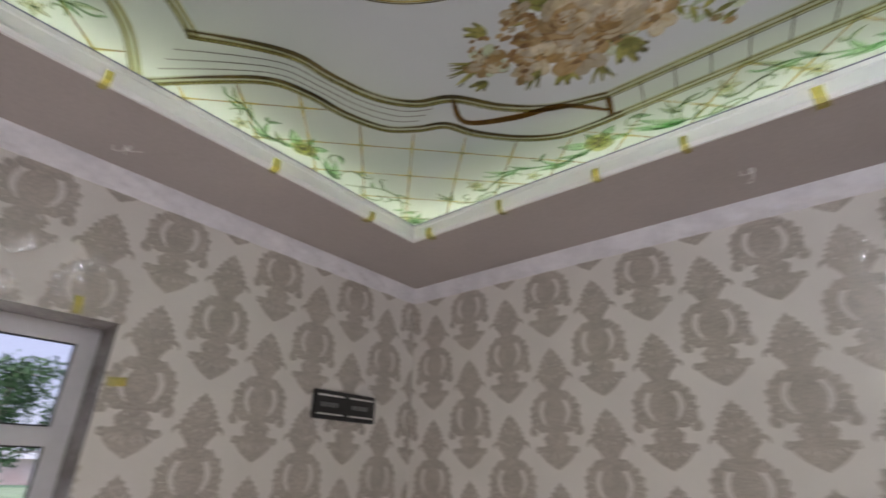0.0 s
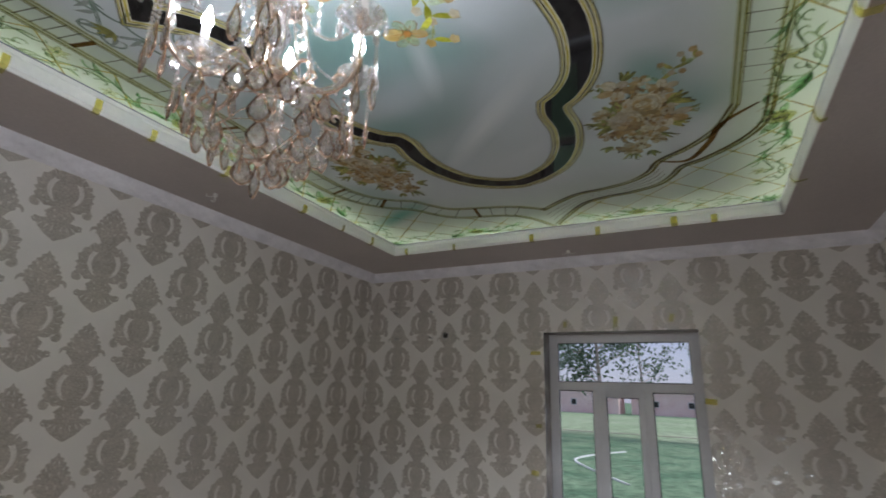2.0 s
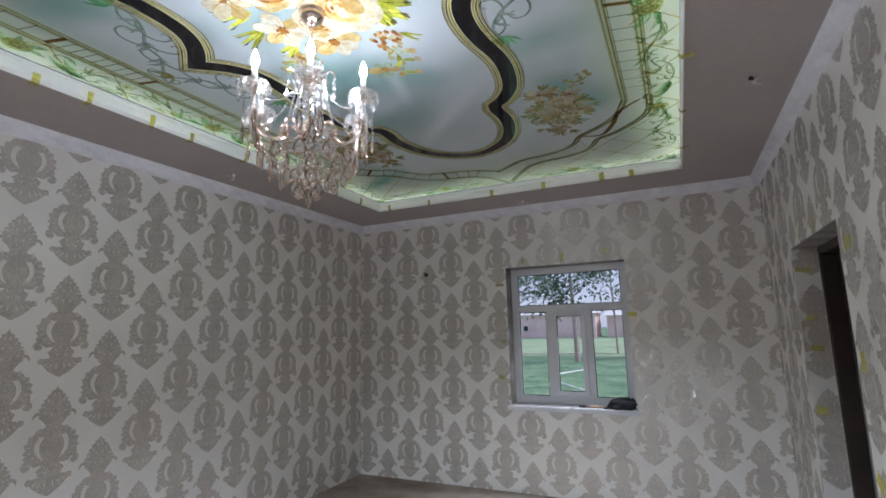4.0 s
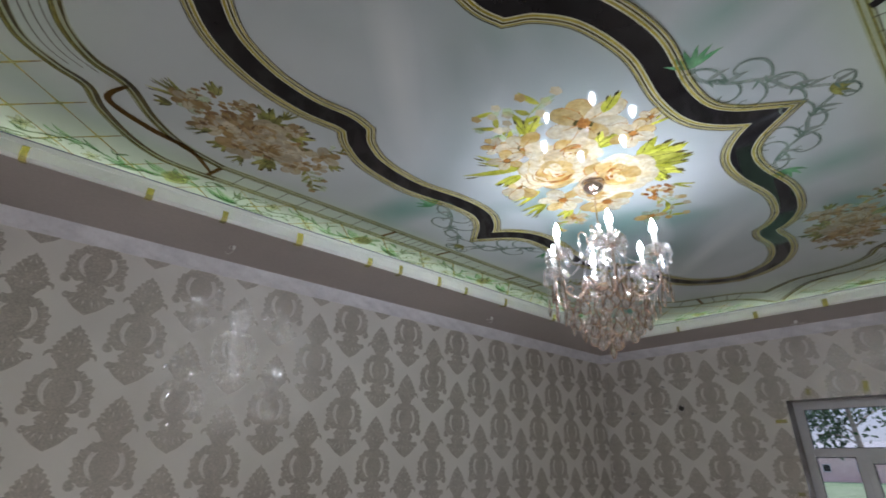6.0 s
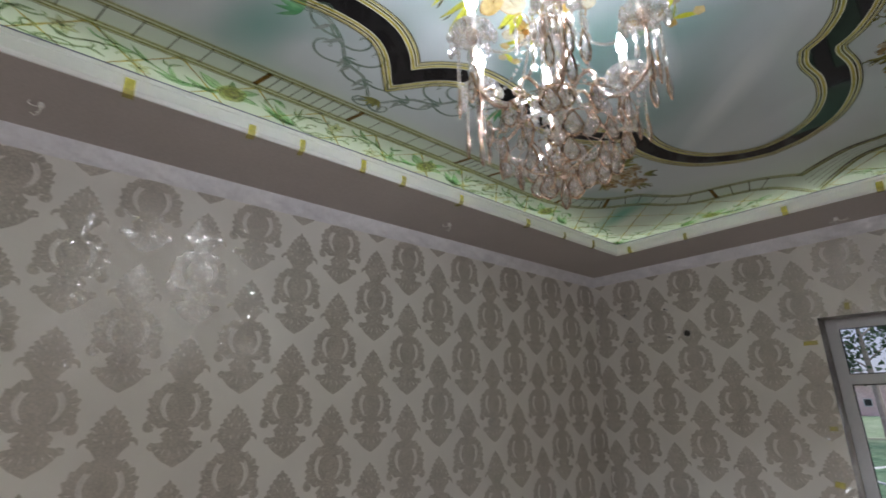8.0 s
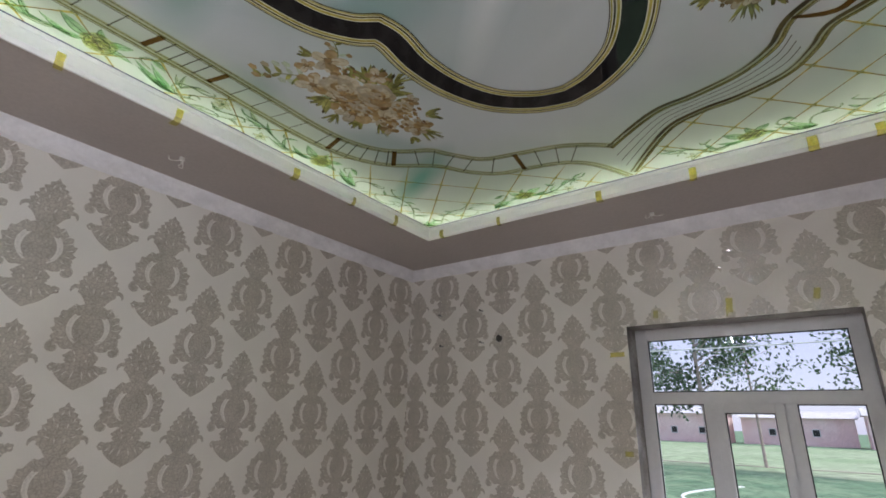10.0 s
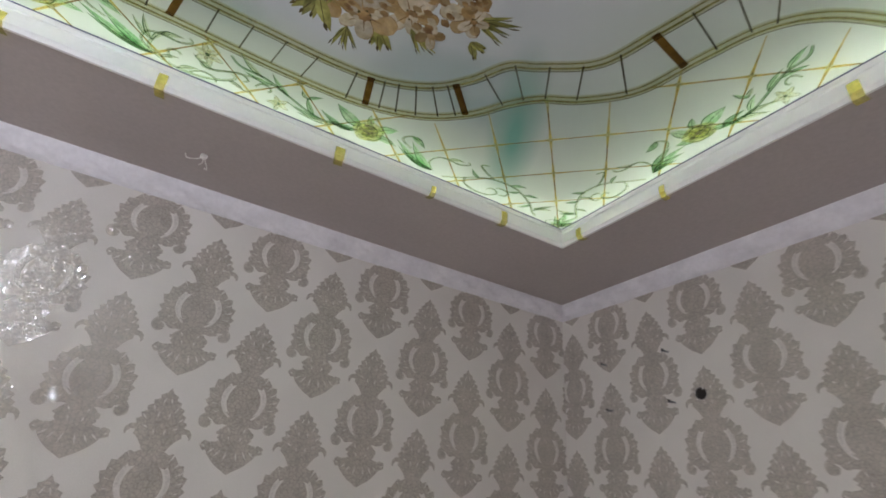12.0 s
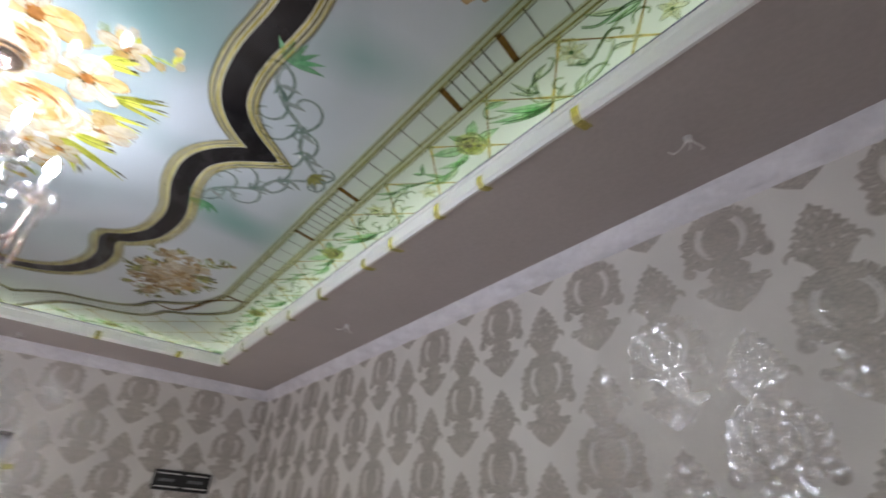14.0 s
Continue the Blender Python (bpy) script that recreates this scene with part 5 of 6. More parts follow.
def almond(w, h, t):
    """A faceted pear drop hanging from its top point at the origin."""
    bm = bmesh.new()
    rows = [(.34, -.16), (.66, -.32), (.90, -.48), (1, -.64), (.88, -.79), (.58, -.91), (.26, -.98)]
    n, rings = 10, []
    top = bm.verts.new((0, 0, 0))
    for i, (r, z) in enumerate(rows):
        turn = .5 * (i % 2)
        rings.append([bm.verts.new((w / 2 * r * math.cos(2 * math.pi * (k + turn) / n), t / 2 * r * math.sin(2 * math.pi * (k + turn) / n), z * h)) for k in range(n)])
    low_end = bm.verts.new((0, 0, -h))
    for k in range(n):
        bm.faces.new((top, rings[0][(k + 1) % n], rings[0][k]))
        bm.faces.new((low_end, rings[-1][k], rings[-1][(k + 1) % n]))
    for i, (a, b) in enumerate(zip(rings, rings[1:])):
        for k in range(n):
            m = (k + 1) % n
            if i % 2:
                bm.faces.new((a[k], b[m], b[k]))
                bm.faces.new((a[k], a[m], b[m]))
            else:
                bm.faces.new((a[k], a[m], b[k]))
                bm.faces.new((a[m], b[m], b[k]))
    bmesh.ops.recalc_face_normals(bm, faces=bm.faces[:])
    return bm


def mesh_of(name, bm, m):
    me = bpy.data.meshes.new(name)
    bm.to_mesh(me)
    bm.free()
    me.materials.append(m)
    return me


def rim_bm(w, h):
    pts = []
    rows = [(0, .01), (.47, -.2), (.97, -.5), (1.07, -.66), (.8, -.88), (.32, -1.0)]
    for r, z in rows:
        pts.append((w / 2 * r, 0, z * h))
    pts.append((0, 0, -1.04 * h))
    loop3 = pts + [(-x, y, z) for x, y, z in pts[-2:0:-1]]
    loop3 = [tuple(p) for p in spline(loop3, 3, True)]
    return tube(loop3 + loop3[:1], .0027, 6)


def bead_bm(r):
    bm = bmesh.new()
    bmesh.ops.create_icosphere(bm, subdivisions=1, radius=r)
    return bm


DROP = mesh_of("pendant", almond(.040, .060, .017), M_CUT)
RIM = mesh_of("rim", rim_bm(.040, .060), M_RIM)
CLEAR = mesh_of("pendant", almond(.026, .046, .014), M_CRYSTAL)
LONG = mesh_of("pendant", almond(.020, .075, .016), M_CUT)
LONGRIM = mesh_of("rim", rim_bm(.020, .075), M_RIM)


def hang(mesh, r, a, z, rim=None, spin=0.0, parent=None, name="pendant"):
    ob = new(name, mesh)
    ob.parent = parent or chandelier
    ob.location = (r * math.cos(a), r * math.sin(a), low(z))
    ob.rotation_euler = (0, 0, a + math.pi / 2 + spin)
    if rim:
        q = new("rim", rim)
        q.parent = ob
    return ob


BEADS = ([], [])


def strand(p, q, sag, n, r):
    """A hanging string of glass beads, added to the chandelier's one set of bead strings."""
    verts, faces = BEADS
    src = bead_bm(r)
    vs = [v.co.copy() for v in src.verts]
    fs = [[v.index for v in f.verts] for f in src.faces]
    src.free()
    for k in range(n):
        t = k / (n - 1)
        c = Vector(p).lerp(Vector(q), t) - Vector((0, 0, sag * 4 * t * (1 - t)))
        b = len(verts)
        verts.extend(tuple(v + c) for v in vs)
        faces.extend(tuple(b + i for i in f) for f in fs)


def polar(r, a, z):
    return (r * math.cos(a), r * math.sin(a), low(z))


part("canopy", lathe([(.012, 2.765), (.020, 2.772), (.044, 2.790), (.050, 2.806), (.050, 2.822), (.054, 2.826)], 24), M_GOLD, chandelier, "dark chrome ceiling cup", True)
part("rod", lathe([(.004, 2.610), (.004, 2.768)], 8), M_GOLD, chandelier)
part("column", lathe([(r, low(z)) for r, z in [(0.006, 2.69), (0.016, 2.672), (0.01, 2.655), (0.026, 2.63), (0.03, 2.612), (0.012, 2.59), (0.01, 2.56), (0.022, 2.53), (0.034, 2.5), (0.02, 2.465), (0.012, 2.44), (0.03, 2.415), (0.042, 2.392), (0.034, 2.36), (0.014, 2.335), (0.01, 2.26), (0.018, 2.235), (0.008, 2.215)]], 16), M_CRYSTAL, chandelier, "turned glass column")
part("hub", lathe([(r, low(z)) for r, z in [(0.02, 2.352), (0.046, 2.36), (0.05, 2.372), (0.046, 2.386), (0.02, 2.392)]], 20), M_GOLD, chandelier, "rose gold hub", True)
part("crown_ring", lathe([(r, low(z)) for r, z in [(0.05, 2.575), (0.054, 2.578), (0.054, 2.586), (0.05, 2.589), (0.046, 2.586), (0.046, 2.578)]], 24), M_GOLD, chandelier, "", True)

rng = random.Random(3)
for k in range(6):
    a = math.pi / 3 * k + radians(40)
    # crown leaf with a drop
    part("crown_arm", tube([polar(r, a + .5, z) for r, z in spline([(.012, 2.60), (.035, 2.585), (.052, 2.60), (.058, 2.628), (.075, 2.645), (.092, 2.630), (.090, 2.610)], 4)], .0032, 6), M_GOLD, chandelier, "", True)
    hang(CLEAR, .090, a + .5, 2.606)
    hang(CLEAR, .090, a + .5, 2.560, None, .6)
    # main arm
    arm = part("arm", tube([polar(r, a, z) for r, z in spline([(.040, 2.372), (.060, 2.400), (.082, 2.412), (.100, 2.396), (.105, 2.362), (.118, 2.322), (.150, 2.296), (.186, 2.306), (.220, 2.350), (.228, 2.420), (.228, 2.478)], 4)],
                           .0052, 8), M_GOLD, chandelier, "scrolled rose gold arm", True)
    part("curl", tube([polar(r, a, z) for r, z in spline([(.118, 2.322), (.098, 2.330), (.088, 2.352), (.098, 2.374), (.116, 2.372), (.122, 2.356), (.112, 2.348)], 4)], .0042, 6), M_GOLD, arm, "", True)
    part("curl", tube([polar(r, a, z) for r, z in spline([(.186, 2.306), (.200, 2.322), (.196, 2.346), (.178, 2.352), (.168, 2.338), (.178, 2.328)], 4)], .0042, 6), M_GOLD, arm, "", True)
    c = (.228 * math.cos(a), .228 * math.sin(a), -.080)
    part("drip_dish", lathe([(.010, 2.482), (.030, 2.486), (.048, 2.498), (.056, 2.514), (.053, 2.515), (.045, 2.503), (.028, 2.492), (.010, 2.489)], 12, c), M_CRYSTAL, arm, "cut glass dish")
    part("cup", lathe([(.008, 2.480), (.014, 2.492), (.016, 2.512), (.012, 2.516)], 12, c), M_GOLD, arm, "", True)
    part("candle", lathe([(.0105, 2.512), (.0105, 2.580)], 12, c), M_CANDLE, arm, "white candle sleeve", True)
    part("bulb", lathe([(.006, 2.580), (.0125, 2.592), (.0140, 2.604), (.0105, 2.622), (.0055, 2.636), (.0012, 2.648)], 12, c), M_BULB, arm, "lit flame bulb", True)
    for j in range(7):
        b = 2 * math.pi * j / 7
        x, y = c[0] + .054 * math.cos(b), c[1] + .054 * math.sin(b)
        r2, a2 = math.hypot(x, y), math.atan2(y, x)
        hang(CLEAR, r2, a2, 2.508, None, rng.uniform(-.6, .6), arm)
        if j % 2:
            hang(CLEAR, r2, a2, 2.462, None, rng.uniform(-.6, .6), arm)
    for r, z, s in ((.228, 2.400, 1), (.222, 2.325, 1), (.152, 2.290, 0), (.100, 2.350, 0)):
        hang(LONG if s else DROP, r, a + (.05 if s else 0), z, LONGRIM if s else RIM, rng.uniform(-.5, .5), arm)
    for e in (-.13, .15):
        strand(polar(.252, a + e, 2.486), polar(.252, a + e, 2.372 - .10 * abs(e)), 0, 11, .0056)
        hang(LONG, .252, a + e, 2.368 - .10 * abs(e), LONGRIM, rng.uniform(-.8, .8), arm)
    strand(polar(.200, a, 2.335), polar(.200, a + math.pi / 3, 2.335), .070, 22, .0058)
    strand(polar(.052, a + .5, 2.580), polar(.200, a, 2.47), .05, 18, .0052)
    strand(polar(.052, a + .5, 2.580), polar(.095, a + .3, 2.40), .01, 20, .0058)
    strand(polar(.150, a, 2.292), polar(.130, a + .5, 2.235), .02, 9, .0055)

for r, z, n in ((.178, 2.262, 12), (.148, 2.208, 10), (.104, 2.162, 7), (.046, 2.124, 4)):
    part("tier_ring", tube([polar(r, 2 * math.pi * k / 30, z) for k in range(31)], .0013, 5), M_GOLD, chandelier)
    for k in range(n):
        a = 2 * math.pi * (k + .5 * (n % 4) / 4) / n
        hang(DROP, r, a, z - .002, RIM, rng.uniform(-.7, .7))
        if n > 6 and k % 2 == 0:
            hang(CLEAR, r * .86, a + .3, z - .01)
for k in range(4):
    part("stay", tube([polar(r, math.pi / 2 * k, z) for r, z in ((.012, 2.300), (.090, 2.300), (.178, 2.262), (.148, 2.208), (.104, 2.162), (.046, 2.124), (.004, 2.108))], .0018, 5), M_GOLD, chandelier)
part("finial", lathe([(r, low(z)) for r, z in [(0.004, 2.215), (0.004, 2.1), (0.011, 2.094), (0.004, 2.086)]], 8), M_GOLD, chandelier)
hang(LONG, 0, .3, 2.090, LONGRIM)

tagged(link("bead_garland", BEADS[0], BEADS[1], M_CRYSTAL, chandelier, "swags of small clear glass beads"), kind="stuff")

# ---- tape left along the lip ----
def tape(x, y, nx, ny, w, drop, reach, tilt):
    """A short piece folded from the lip's face on to the border; nx, ny points to the tray."""
    t = tagged(new("tape_piece"), "torn piece of yellow masking tape on the tray lip", "tape", group="tape pieces on the lip")
    px, py = -ny, nx
    verts, faces = [], []
    prof = [(.0235, drop), (.0235, .008), (.017, .001), (.012, -.0085), (.002, -.0075), (-reach, -.0022)]
    for o, z in prof:
        for s in (-1, 1):
            e = .8 + .2 * rng.random()
            verts.append((nx * o + px * (s * w / 2 * e + tilt * o), ny * o + py * (s * w / 2 * e + tilt * o), z))
    for i in range(len(prof) - 1):
        faces.append((2 * i, 2 * i + 1, 2 * i + 3, 2 * i + 2))
    ob = link("strip", verts, faces, M_TAPE, t)
    sol = ob.modifiers.new("thickness", "SOLIDIFY")
    sol.thickness = .0006
    t.location = (x, y, BORDER_Z)


for x in (-5.77, -5.33, -4.86, -4.51, -4.09, -3.61, -3.37, -3.03, -2.77, -2.34, -1.715, -1.31, -.94):
    tape(x, Y1, 0, -1, rng.uniform(.024, .045), rng.uniform(.035, .06), rng.uniform(.015, .05), rng.uniform(-.25, .25))
for y in (-.75, -1.19, -1.84, -2.32, -2.82, -3.05):
    tape(X1, y, -1, 0, rng.uniform(.024, .045), rng.uniform(.035, .06), rng.uniform(.01, .03), rng.uniform(-.25, .25))
for y in (-.95, -1.49, -2.12, -2.9):
    tape(X0, y, 1, 0, rng.uniform(.024, .045), rng.uniform(.035, .06), rng.uniform(.01, .03), rng.uniform(-.25, .25))
for x in (-1.1, -1.75, -2.4, -3.1, -3.9, -4.6, -5.3):
    tape(x, Y0, 0, 1, rng.uniform(.024, .045), rng.uniform(.035, .06), rng.uniform(.015, .05), rng.uniform(-.25, .25))


def wall_tape(p, along, inward, w, h, turn, group="tape pieces by the openings"):
    """A flat torn strip stuck on a wall or a reveal."""
    t = tagged(new("tape_piece"), "faded yellow tape stuck on the wallpaper by an opening", "tape", group=group)
    a, n = Vector(along), Vector(inward)
    c, s = math.cos(turn), math.sin(turn)
    out = []
    for u, v in ((-.5, -.42), (-.2, -.5), (.2, -.46), (.5, -.5), (.46, .1), (.5, .5), (.1, .45), (-.5, .5), (-.46, 0)):
        uu, vv = u * w, v * h
        out.append((uu * c - vv * s, uu * s + vv * c))
    verts = [tuple(a * u + n * d + Vector((0, 0, v))) for d in (0, .0008) for u, v in out]
    k = len(out)
    faces = [tuple(range(k)), tuple(range(2 * k - 1, k - 1, -1))] + [(i, (i + 1) % k, k + (i + 1) % k, k + i) for i in range(k)]
    link("strip", verts, faces, M_TAPE, t)
    t.location = tuple(Vector(p) + n * .0022)


for y, z, w, h, r in ((-1.93, 2.19, .03, .05, .1), (-2.32, 2.19, .035, .11, .1), (-1.68, 1.965, .09, .03, 0), (-2.72, 2.22, .03, .06, .2), (-2.92, 1.63, .08, .04, .1), (-1.665, 1.055, .06, .04, .2), (-1.70, 1.40, .05, .03, 0)):
    wall_tape((0, y, z), (0, 1, 0), (-1, 0, 0), w, h, r)
for y, z, w, h, r in ((-1.866, 2.17, .03, .07, .1), (-1.666, 1.915, .07, .035, .1), (-2.6, 2.17, .03, .06, 0)):
    wall_tape((-LX, y, z), (0, 1, 0), (1, 0, 0), w, h, r)
for x, z, w, h, r in ((-1.54, 2.06, .03, .08, .1), (-1.2, 2.06, .03, .06, 0), (-2.06, 1.87, .08, .06, 0), (-2.02, 1.35, .05, .09, 0), (-2.0, .85, .08, .07, .6)):
    wall_tape((x, -LY, z), (1, 0, 0), (0, 1, 0), w, h, r)

for d, z, w, h in ((.05, 1.86, .09, .030), (.06, 1.55, .06, .028), (.07, 1.36, .07, .035), (.05, .98, .06, .05)):
    wall_tape((-DOOR[0], -LY - d, z), (0, 1, 0), (-1, 0, 0), w, h, .15)

# ---- loose wires for lamps on the border ----
def wire_end(x, y, turn, dark=False):
    t = tagged(new("lamp_wire"), "white wire ends with a connector hanging from the ceiling border", "wire", group="lamp wires on the border")
    part("connector", box_bm(-.012, .012, -.008, .008, -.020, .001, .003), M_BLACK if dark else M_WIRE, t)
    part("wire", tube(spline([(.006, 0, -.018), (.022, .012, -.034), (.034, .030, -.040), (.028, .044, -.032)], 5), .0022, 6), M_WIRE, t)
    part("wire", tube(spline([(-.006, 0, -.018), (-.024, .010, -.030), (-.050, .022, -.034), (-.062, .012, -.026)], 5), .0022, 6), M_WIRE, t)
    part("wire", tube(spline([(0, .004, -.018), (.004, .004, -.034), (-.004, .012, -.046)], 5), .0018, 6), M_WIRE, t)
    t.location, t.rotation_euler = (x, y, BORDER_Z), (0, 0, turn)


for x, y, a, d in ((-2.163, -.322, .3, False), (-4.342, -.322, 1.2, False), (-2.014, -3.73, 2.6, True), (-.239, -2.03, 1.7, False), (-6.19, -1.93, 4.0, False), (-4.4, -3.72, .8, False)):
    wire_end(x, y, a, d)

# ---- small things on the walls ----
plate = tagged(new("socket_plate"), "long black double-row panel with silver edge lines on the wallpaper", "panel")
part("body", box_bm(0, .022, -.215, .215, -.072, .072, .004), M_BLACK, plate)
for y in (-.107, .107):
    for z in (-.047, .047):
        part("edge_line", box_bm(.0222, .0235, y - .088, y + .088, z - .004, z + .004), M_WIRE, plate, "thin silver line")
    for k in range(4):
        part("text_bar", box_bm(.0222, .0232, y - .054 + .029 * k - .010, y - .054 + .029 * k + .010, -.011, .011), M_STEEL, plate)
plate.location, plate.rotation_euler = (-LX + .002, -.540, 1.935), (0, 0, 0)

hole = tagged(new("pipe_hole"), "drilled round pipe hole, its shade a dark disc, with a torn paper edge", "hole")
# flat disc on the wall; the darkness inside the hole is its colour
part("bore_shade_disc", lathe([(.0255, 0), (.0255, .0016), (.002, .0018)], 22), M_HOLE, hole)
part("torn_edge", tube([(.0275 * math.cos(q * .3) * (1 + .06 * math.sin(q * 2.1)), .0275 * math.sin(q * .3), .001) for q in range(22)], .002, 5), M_PLASTER, hole)
hole.location, hole.rotation_euler = (0, -.845, 2.127), (0, -math.pi / 2, 0)
for y, z, r in ((-.701, 2.341, .3), (-.706, 2.103, .2), (-.340, 2.10, -.1), (-.320, 2.34, .25)):
    t = tagged(new("wall_plug"), "grey screw and plug standing out of the wallpaper", "screw", group="wall plugs by the pipe hole")
    part("shank", tube([(0, 0, 0), (-.026, .006, .003)], .0035, 8), M_STEEL, t)
    part("head", tube([(-.026, .006, .003), (-.030, .007, .003)], .0065, 10), M_BLACK, t)
    # grey strip lying flat on the paper beside the screw
    part("wall_tick", box_bm(-.0028, 0, -.010, .030, -.004, .004), M_STEEL, t)
    t.location, t.rotation_euler = (0, y, z), (r, 0, 0)

# things left on the east sill
SILL = WIN[2] - .004
cap = tagged(new("cloth_cap"), "crumpled black cloth cap lying on the window sill", "cap")
bm = bmesh.new()
bmesh.ops.create_icosphere(bm, subdivisions=4, radius=1)
for v in bm.verts:
    n = noise.noise(v.co * 2.0) * .30 + abs(noise.noise(v.co * 4.5)) * .22
    v.co = Vector((v.co.x * .075 * (1 + n), v.co.y * .125 * (1 + n), max(-.032, v.co.z * .062 * (1 + n * 1.2)) + .032))
part("crown", bm, M_BLACKCLOTH, cap, "", True)
bm = box_bm(-.06, .05, .08, .17, 0, .012, .005)
part("peak", bm, M_BLACKCLOTH, cap)
cap.location = (.045, -2.78, SILL)
brush = tagged(new("paint_brush"), "wooden handled brush lying on the window sill", "brush")
part("handle", tube([(0, -.05, .012), (.01, -.13, .014), (.015, -.21, .010)], [.012, .014, .007], 8), M_BRISTLE, brush, "pale wooden handle", True)
part("ferrule", box_bm(-.016, .016, -.055, -.025, .002, .022, .003), M_STEEL, brush)
part("bristles", box_bm(-.017, .017, -.027, .04, .004, .020, .004), M_BLACKCLOTH, brush)
brush.location, brush.rotation_euler = (.02, -2.43, SILL), (0, 0, .05)

# ---- outside ----
M_GRASS = mat("meadow_grass", (0.11, 0.20, 0.12), (0.21, 0.30, 0.19), .7, 5, 0.9, 0, .4, .2, vary=.4)
M_DRY = mat("dry_meadow", (0.26, 0.36, 0.21), (0.36, 0.42, 0.29), .12, 1.5, 0.9, 0, .4, .2, vary=.3)
M_PATH = mat("pale_track", (0.34, 0.30, 0.25), (0.42, 0.38, 0.32), 1, 12, 0.95)
M_BRICK = mat("pinkish_mud_wall", (0.78, 0.55, 0.54), (0.86, 0.68, 0.67), .6, 5, 0.95)
M_ROOF = mat("grey_sheet_roof", (0.62, 0.60, 0.64), (0.70, 0.68, 0.72), .6, 5, 0.6)
M_BARK = mat("tree_bark", (0.36, 0.28, 0.25), (0.48, 0.40, 0.37), 5, 30, 0.95, bump=.8)
M_LEAF = mat("tree_leaves", (0.04, 0.09, 0.04), (0.08, 0.14, 0.06), 1.5, 12, 0.7, rand=.4)
GZ = -.12
me = link("ground", [(x, y, GZ - .02) for x, y in ((-900, -900), (900, -900), (900, 900), (-900, 900))], [(0, 1, 2, 3)], M_GRASS)
tagged(me, "green meadow round the house", "ground", kind="structure")
for x0, x1 in ((24, 68), (-68, -24)):
    verts, faces = [], []
    for k in range(61):
        y = -90 + 3 * k
        verts += [(x0 + (2.5 * noise.noise(Vector((y * .13, x0, 0))) if x0 > 0 else 0), y, GZ - .012), (x1 + (2.5 * noise.noise(Vector((y * .13, x1, 0))) if x0 < 0 else 0), y, GZ - .012)]
    faces = [(2 * k, 2 * k + 1, 2 * k + 3, 2 * k + 2) for k in range(60)]
    tagged(link("field", verts, faces, M_DRY), "pale dry grass beyond the green meadow", "field", kind="structure")
part("path", box_bm(27.2, 27.6, -60, 60, GZ - .02, GZ + .01), M_PATH)
tagged(bpy.data.objects["path"], "pale trodden track across the meadow", "path", kind="structure")
walkway = spline([(16.2, -.1, 0), (14.6, .5, 0), (13.2, .82, 0), (12.1, .78, 0), (10.8, .2, 0), (9.6, -.49, 0), (8.4, -1.2, 0)], 8)
verts = [(p[0] + s * .04 * (1 + .5 * noise.noise(Vector(p) * 1.7)), p[1] + s * .045 * (1 + .6 * noise.noise(Vector(p) * 2.3)), z) for z in (GZ - .03, GZ + .01) for p in walkway for s in (-1, 1)]
k = len(walkway) * 2
faces = [(k + i, k + i + 1, k + i + 3, k + i + 2) for i in range(0, k - 2, 2)]
faces += [(i, i + 2, k + i + 2, k + i) for i in range(0, k - 2, 2)] + [(i + 1, k + i + 1, k + i + 3, i + 3) for i in range(0, k - 2, 2)]
tagged(link("pavement", verts, faces, M_WHITE), "white bent kerb line in the grass", "path", kind="structure")


def farmhouse(x, y, w, h, wins, side=1):
    hs = tagged(new("farmhouse"), "low pinkish farm building with a grey sheet roof across the meadow", "house", group="farm buildings")
    part("wall", box_bm(-3, 3, -w / 2, w / 2, 0, h), M_BRICK, hs)
    roof = bmesh.new()
    v = [roof.verts.new(p) for p in ((-3.5, -w / 2 - .4, h), (3.5, -w / 2 - .4, h), (0, -w / 2 - .4, h + .9), (-3.5, w / 2 + .4, h), (3.5, w / 2 + .4, h), (0, w / 2 + .4, h + .9))]
    for f in ((0, 1, 2), (5, 4, 3), (0, 2, 5, 3), (1, 4, 5, 2), (0, 3, 4, 1)):
        roof.faces.new([v[k] for k in f])
    part("roof", roof, M_ROOF, hs)
    for yy in wins:
        wd = part("window", box_bm(-3.06, -2.98, yy - .42, yy + .42, 1.1, 2.0), M_PVC, hs)
        part("pane", box_bm(-3.09, -3.065, yy - .34, yy + .34, 1.18, 1.92), M_BLACK, wd)
    hs.location = (x, y, GZ - .02)
    hs.rotation_euler = (0, 0, 0 if side > 0 else math.pi)


farmhouse(78, 16, 15, 3.7, (-4.5, -1, 3.5))
farmhouse(80, 1, 12, 3.3, (-2, 2.6))
farmhouse(76, -16, 20, 3.6, (-4, 3))
farmhouse(-80, 6, 22, 2.6, (-4, 3), -1)
farmhouse(-78, -22, 18, 2.6, (-4, 3), -1)


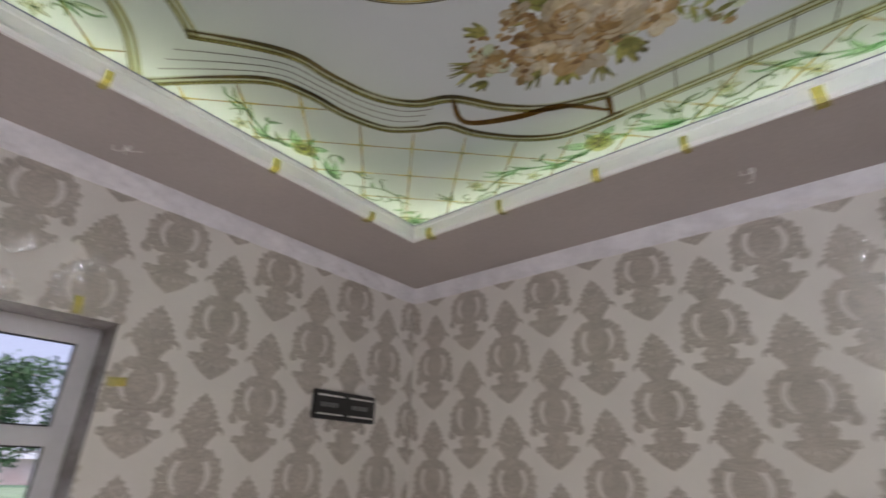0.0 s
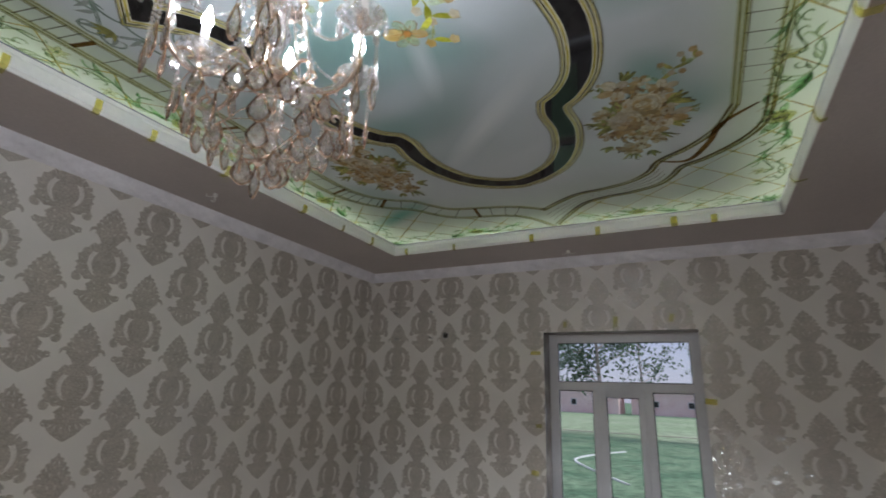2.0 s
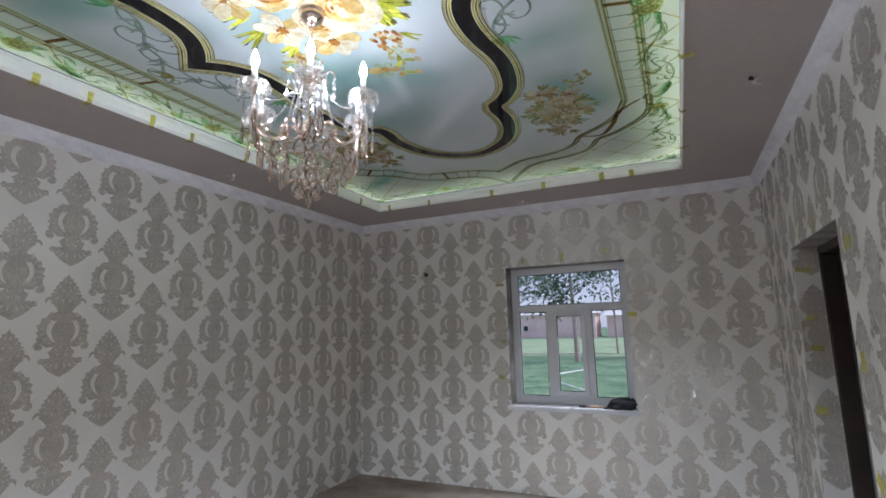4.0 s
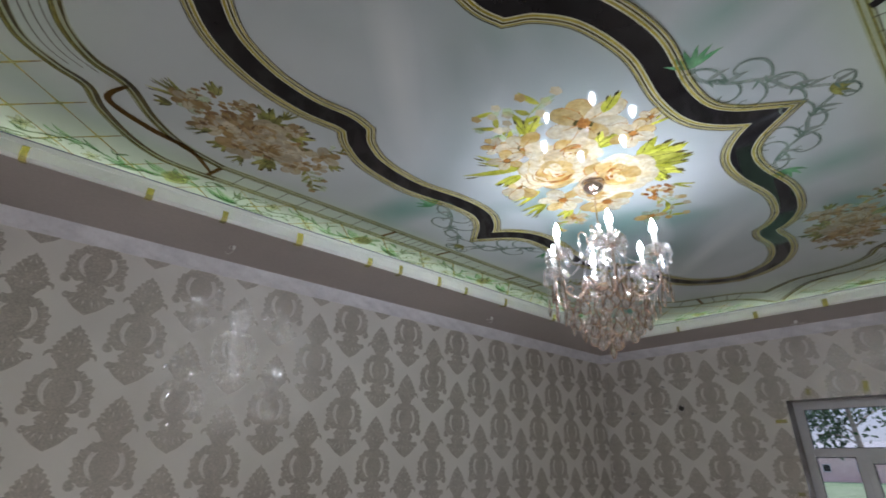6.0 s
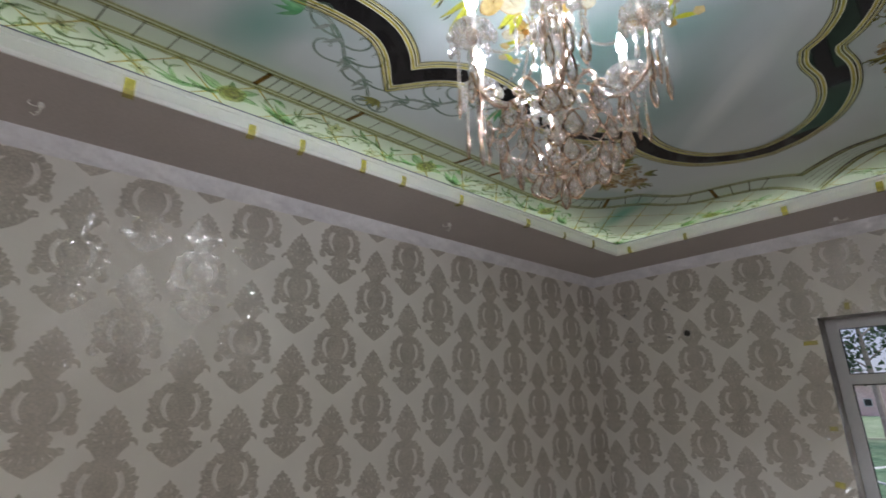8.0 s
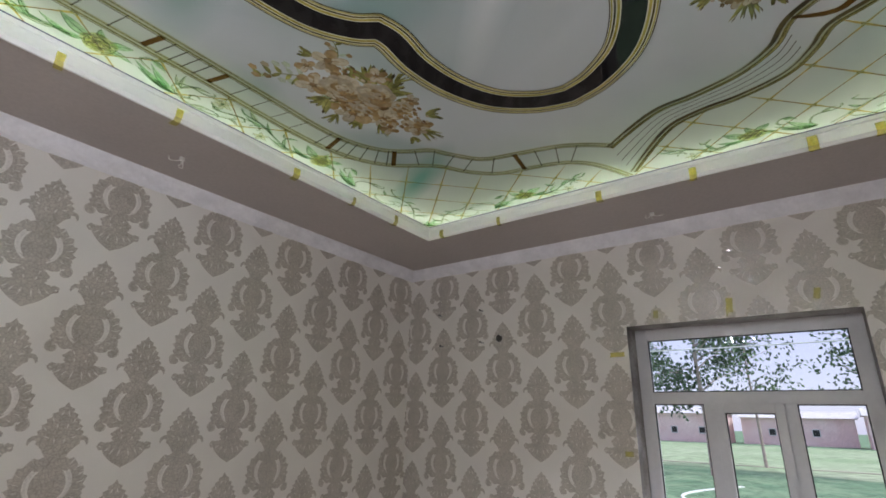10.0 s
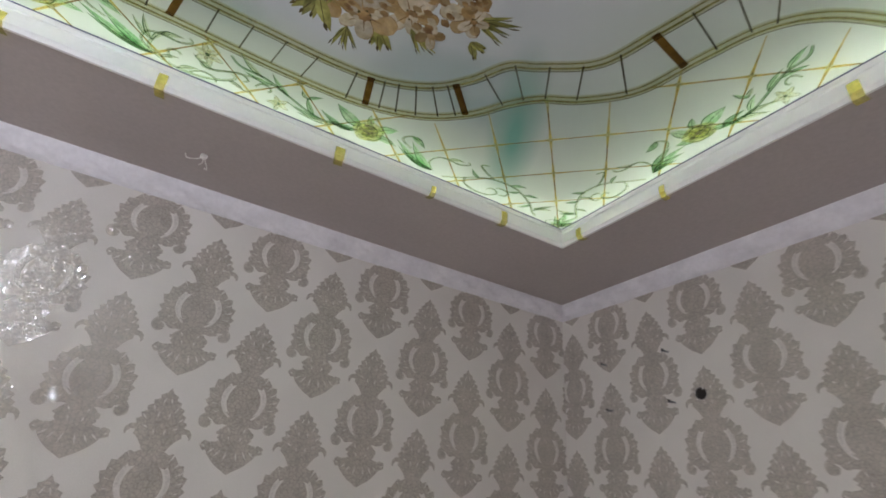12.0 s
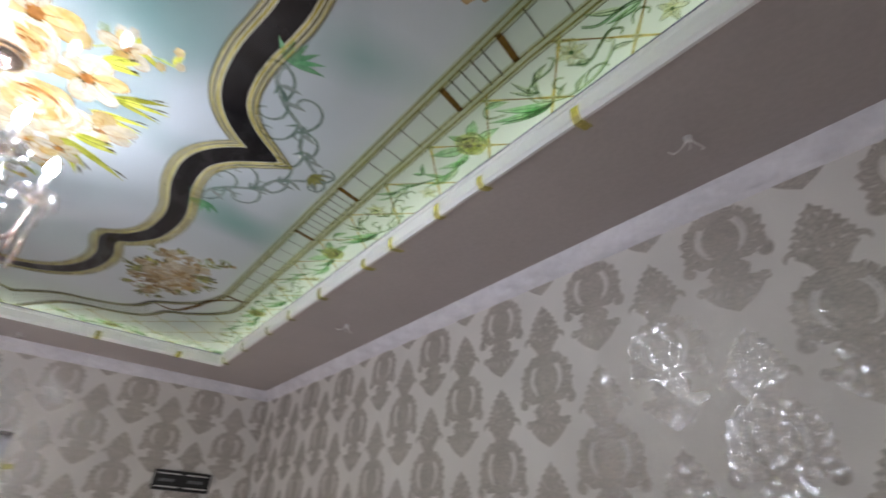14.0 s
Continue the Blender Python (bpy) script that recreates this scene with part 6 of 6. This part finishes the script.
def tree(x, y, h, crown_lo, spread, clumps, seed, label, thin=1.0):
    rg = random.Random(seed)
    t = tagged(new("tree"), label, "tree", group="trees round the meadow")
    trunk = bmesh.new()
    tube(spline([(0, 0, 0), (.1, .05, h * .3), (-.05, .12, h * .6), (.1, 0, h * .95)], 4), [.20 * thin * (1 - .8 * k / 12) for k in range(13)], 8, trunk)
    tips = []
    for k in range(16):
        z = crown_lo + (h - crown_lo) * k / 16
        a = rg.uniform(0, 6.28)
        l = spread * rg.uniform(.5, 1.0) * (1 - .45 * (z - crown_lo) / (h - crown_lo))
        p = [(0, .06, z), (l * .4 * math.cos(a), l * .4 * math.sin(a), z + l * .25), (l * math.cos(a), l * math.sin(a), z + l * .35 + rg.uniform(-.3, .3))]
        tube(spline(p, 3), [.06 * thin * (1 - .8 * i / 6) for i in range(7)], 5, trunk)
        tips += [p[1], p[2], p[2]]
    part("trunk", trunk, M_BARK, t)
    verts, faces = [], []
    for k in range(clumps):
        c = Vector(rg.choice(tips)) + Vector((rg.gauss(0, .45), rg.gauss(0, .45), rg.gauss(0, .35)))
        for j in range(10):
            o = c + Vector((rg.gauss(0, .20), rg.gauss(0, .20), rg.gauss(0, .16)))
            d = Vector((rg.gauss(0, 1), rg.gauss(0, 1), rg.gauss(0, 1))).normalized()
            e = d.orthogonal().normalized()
            l, w = rg.uniform(.13, .24), rg.uniform(.05, .09)
            b = len(verts)
            verts += [tuple(o), tuple(o + d * l * .5 + e * w), tuple(o + d * l), tuple(o + d * l * .5 - e * w)]
            faces.append((b, b + 1, b + 2, b + 3))
    tagged(link("crown", verts, faces, M_LEAF, t), kind="stuff")
    t.location = (x, y, GZ - .02)


tree(20, 1.3, 7.5, 2.5, 2.6, 300, 4, "leafy roadside tree with a bare lower trunk", .7)
tree(25, 5.6, 8.0, 2.7, 2.8, 220, 6, "leafy roadside tree with a bare lower trunk", .55)
tree(27, .2, 8.5, 2.4, 2.4, 110, 9, "sparse young tree with thin leaves", .4)
tree(24, -4.2, 7.5, 2.6, 2.0, 120, 14, "sparse young tree with thin leaves", .6)
tree(-30, 2.4, 5.2, 1.4, 2.6, 330, 15, "leafy roadside tree with a bare lower trunk")
tree(-38, 8.5, 5.0, 1.6, 2.6, 200, 18, "leafy roadside tree with a bare lower trunk")
tree(-30, -7.5, 7.0, 2.0, 2.6, 320, 19, "leafy roadside tree with a bare lower trunk")
cable = tagged(part("overhead_cable", tube([(16, -30, 4.35), (16, 0, 4.15), (16, 30, 4.35)], .02, 6), M_WIRE), "pale overhead cable strung across the meadow", "cable")
for yy in (-30, 30):
    pole = tagged(new("cable_pole"), "grey concrete pole carrying the overhead cable", "pole", group="cable poles")
    part("shaft", tube([(0, 0, 0), (0, 0, 4.7)], [.12, .07], 8), M_ROOF, pole)
    pole.location = (16, yy, GZ - .02)
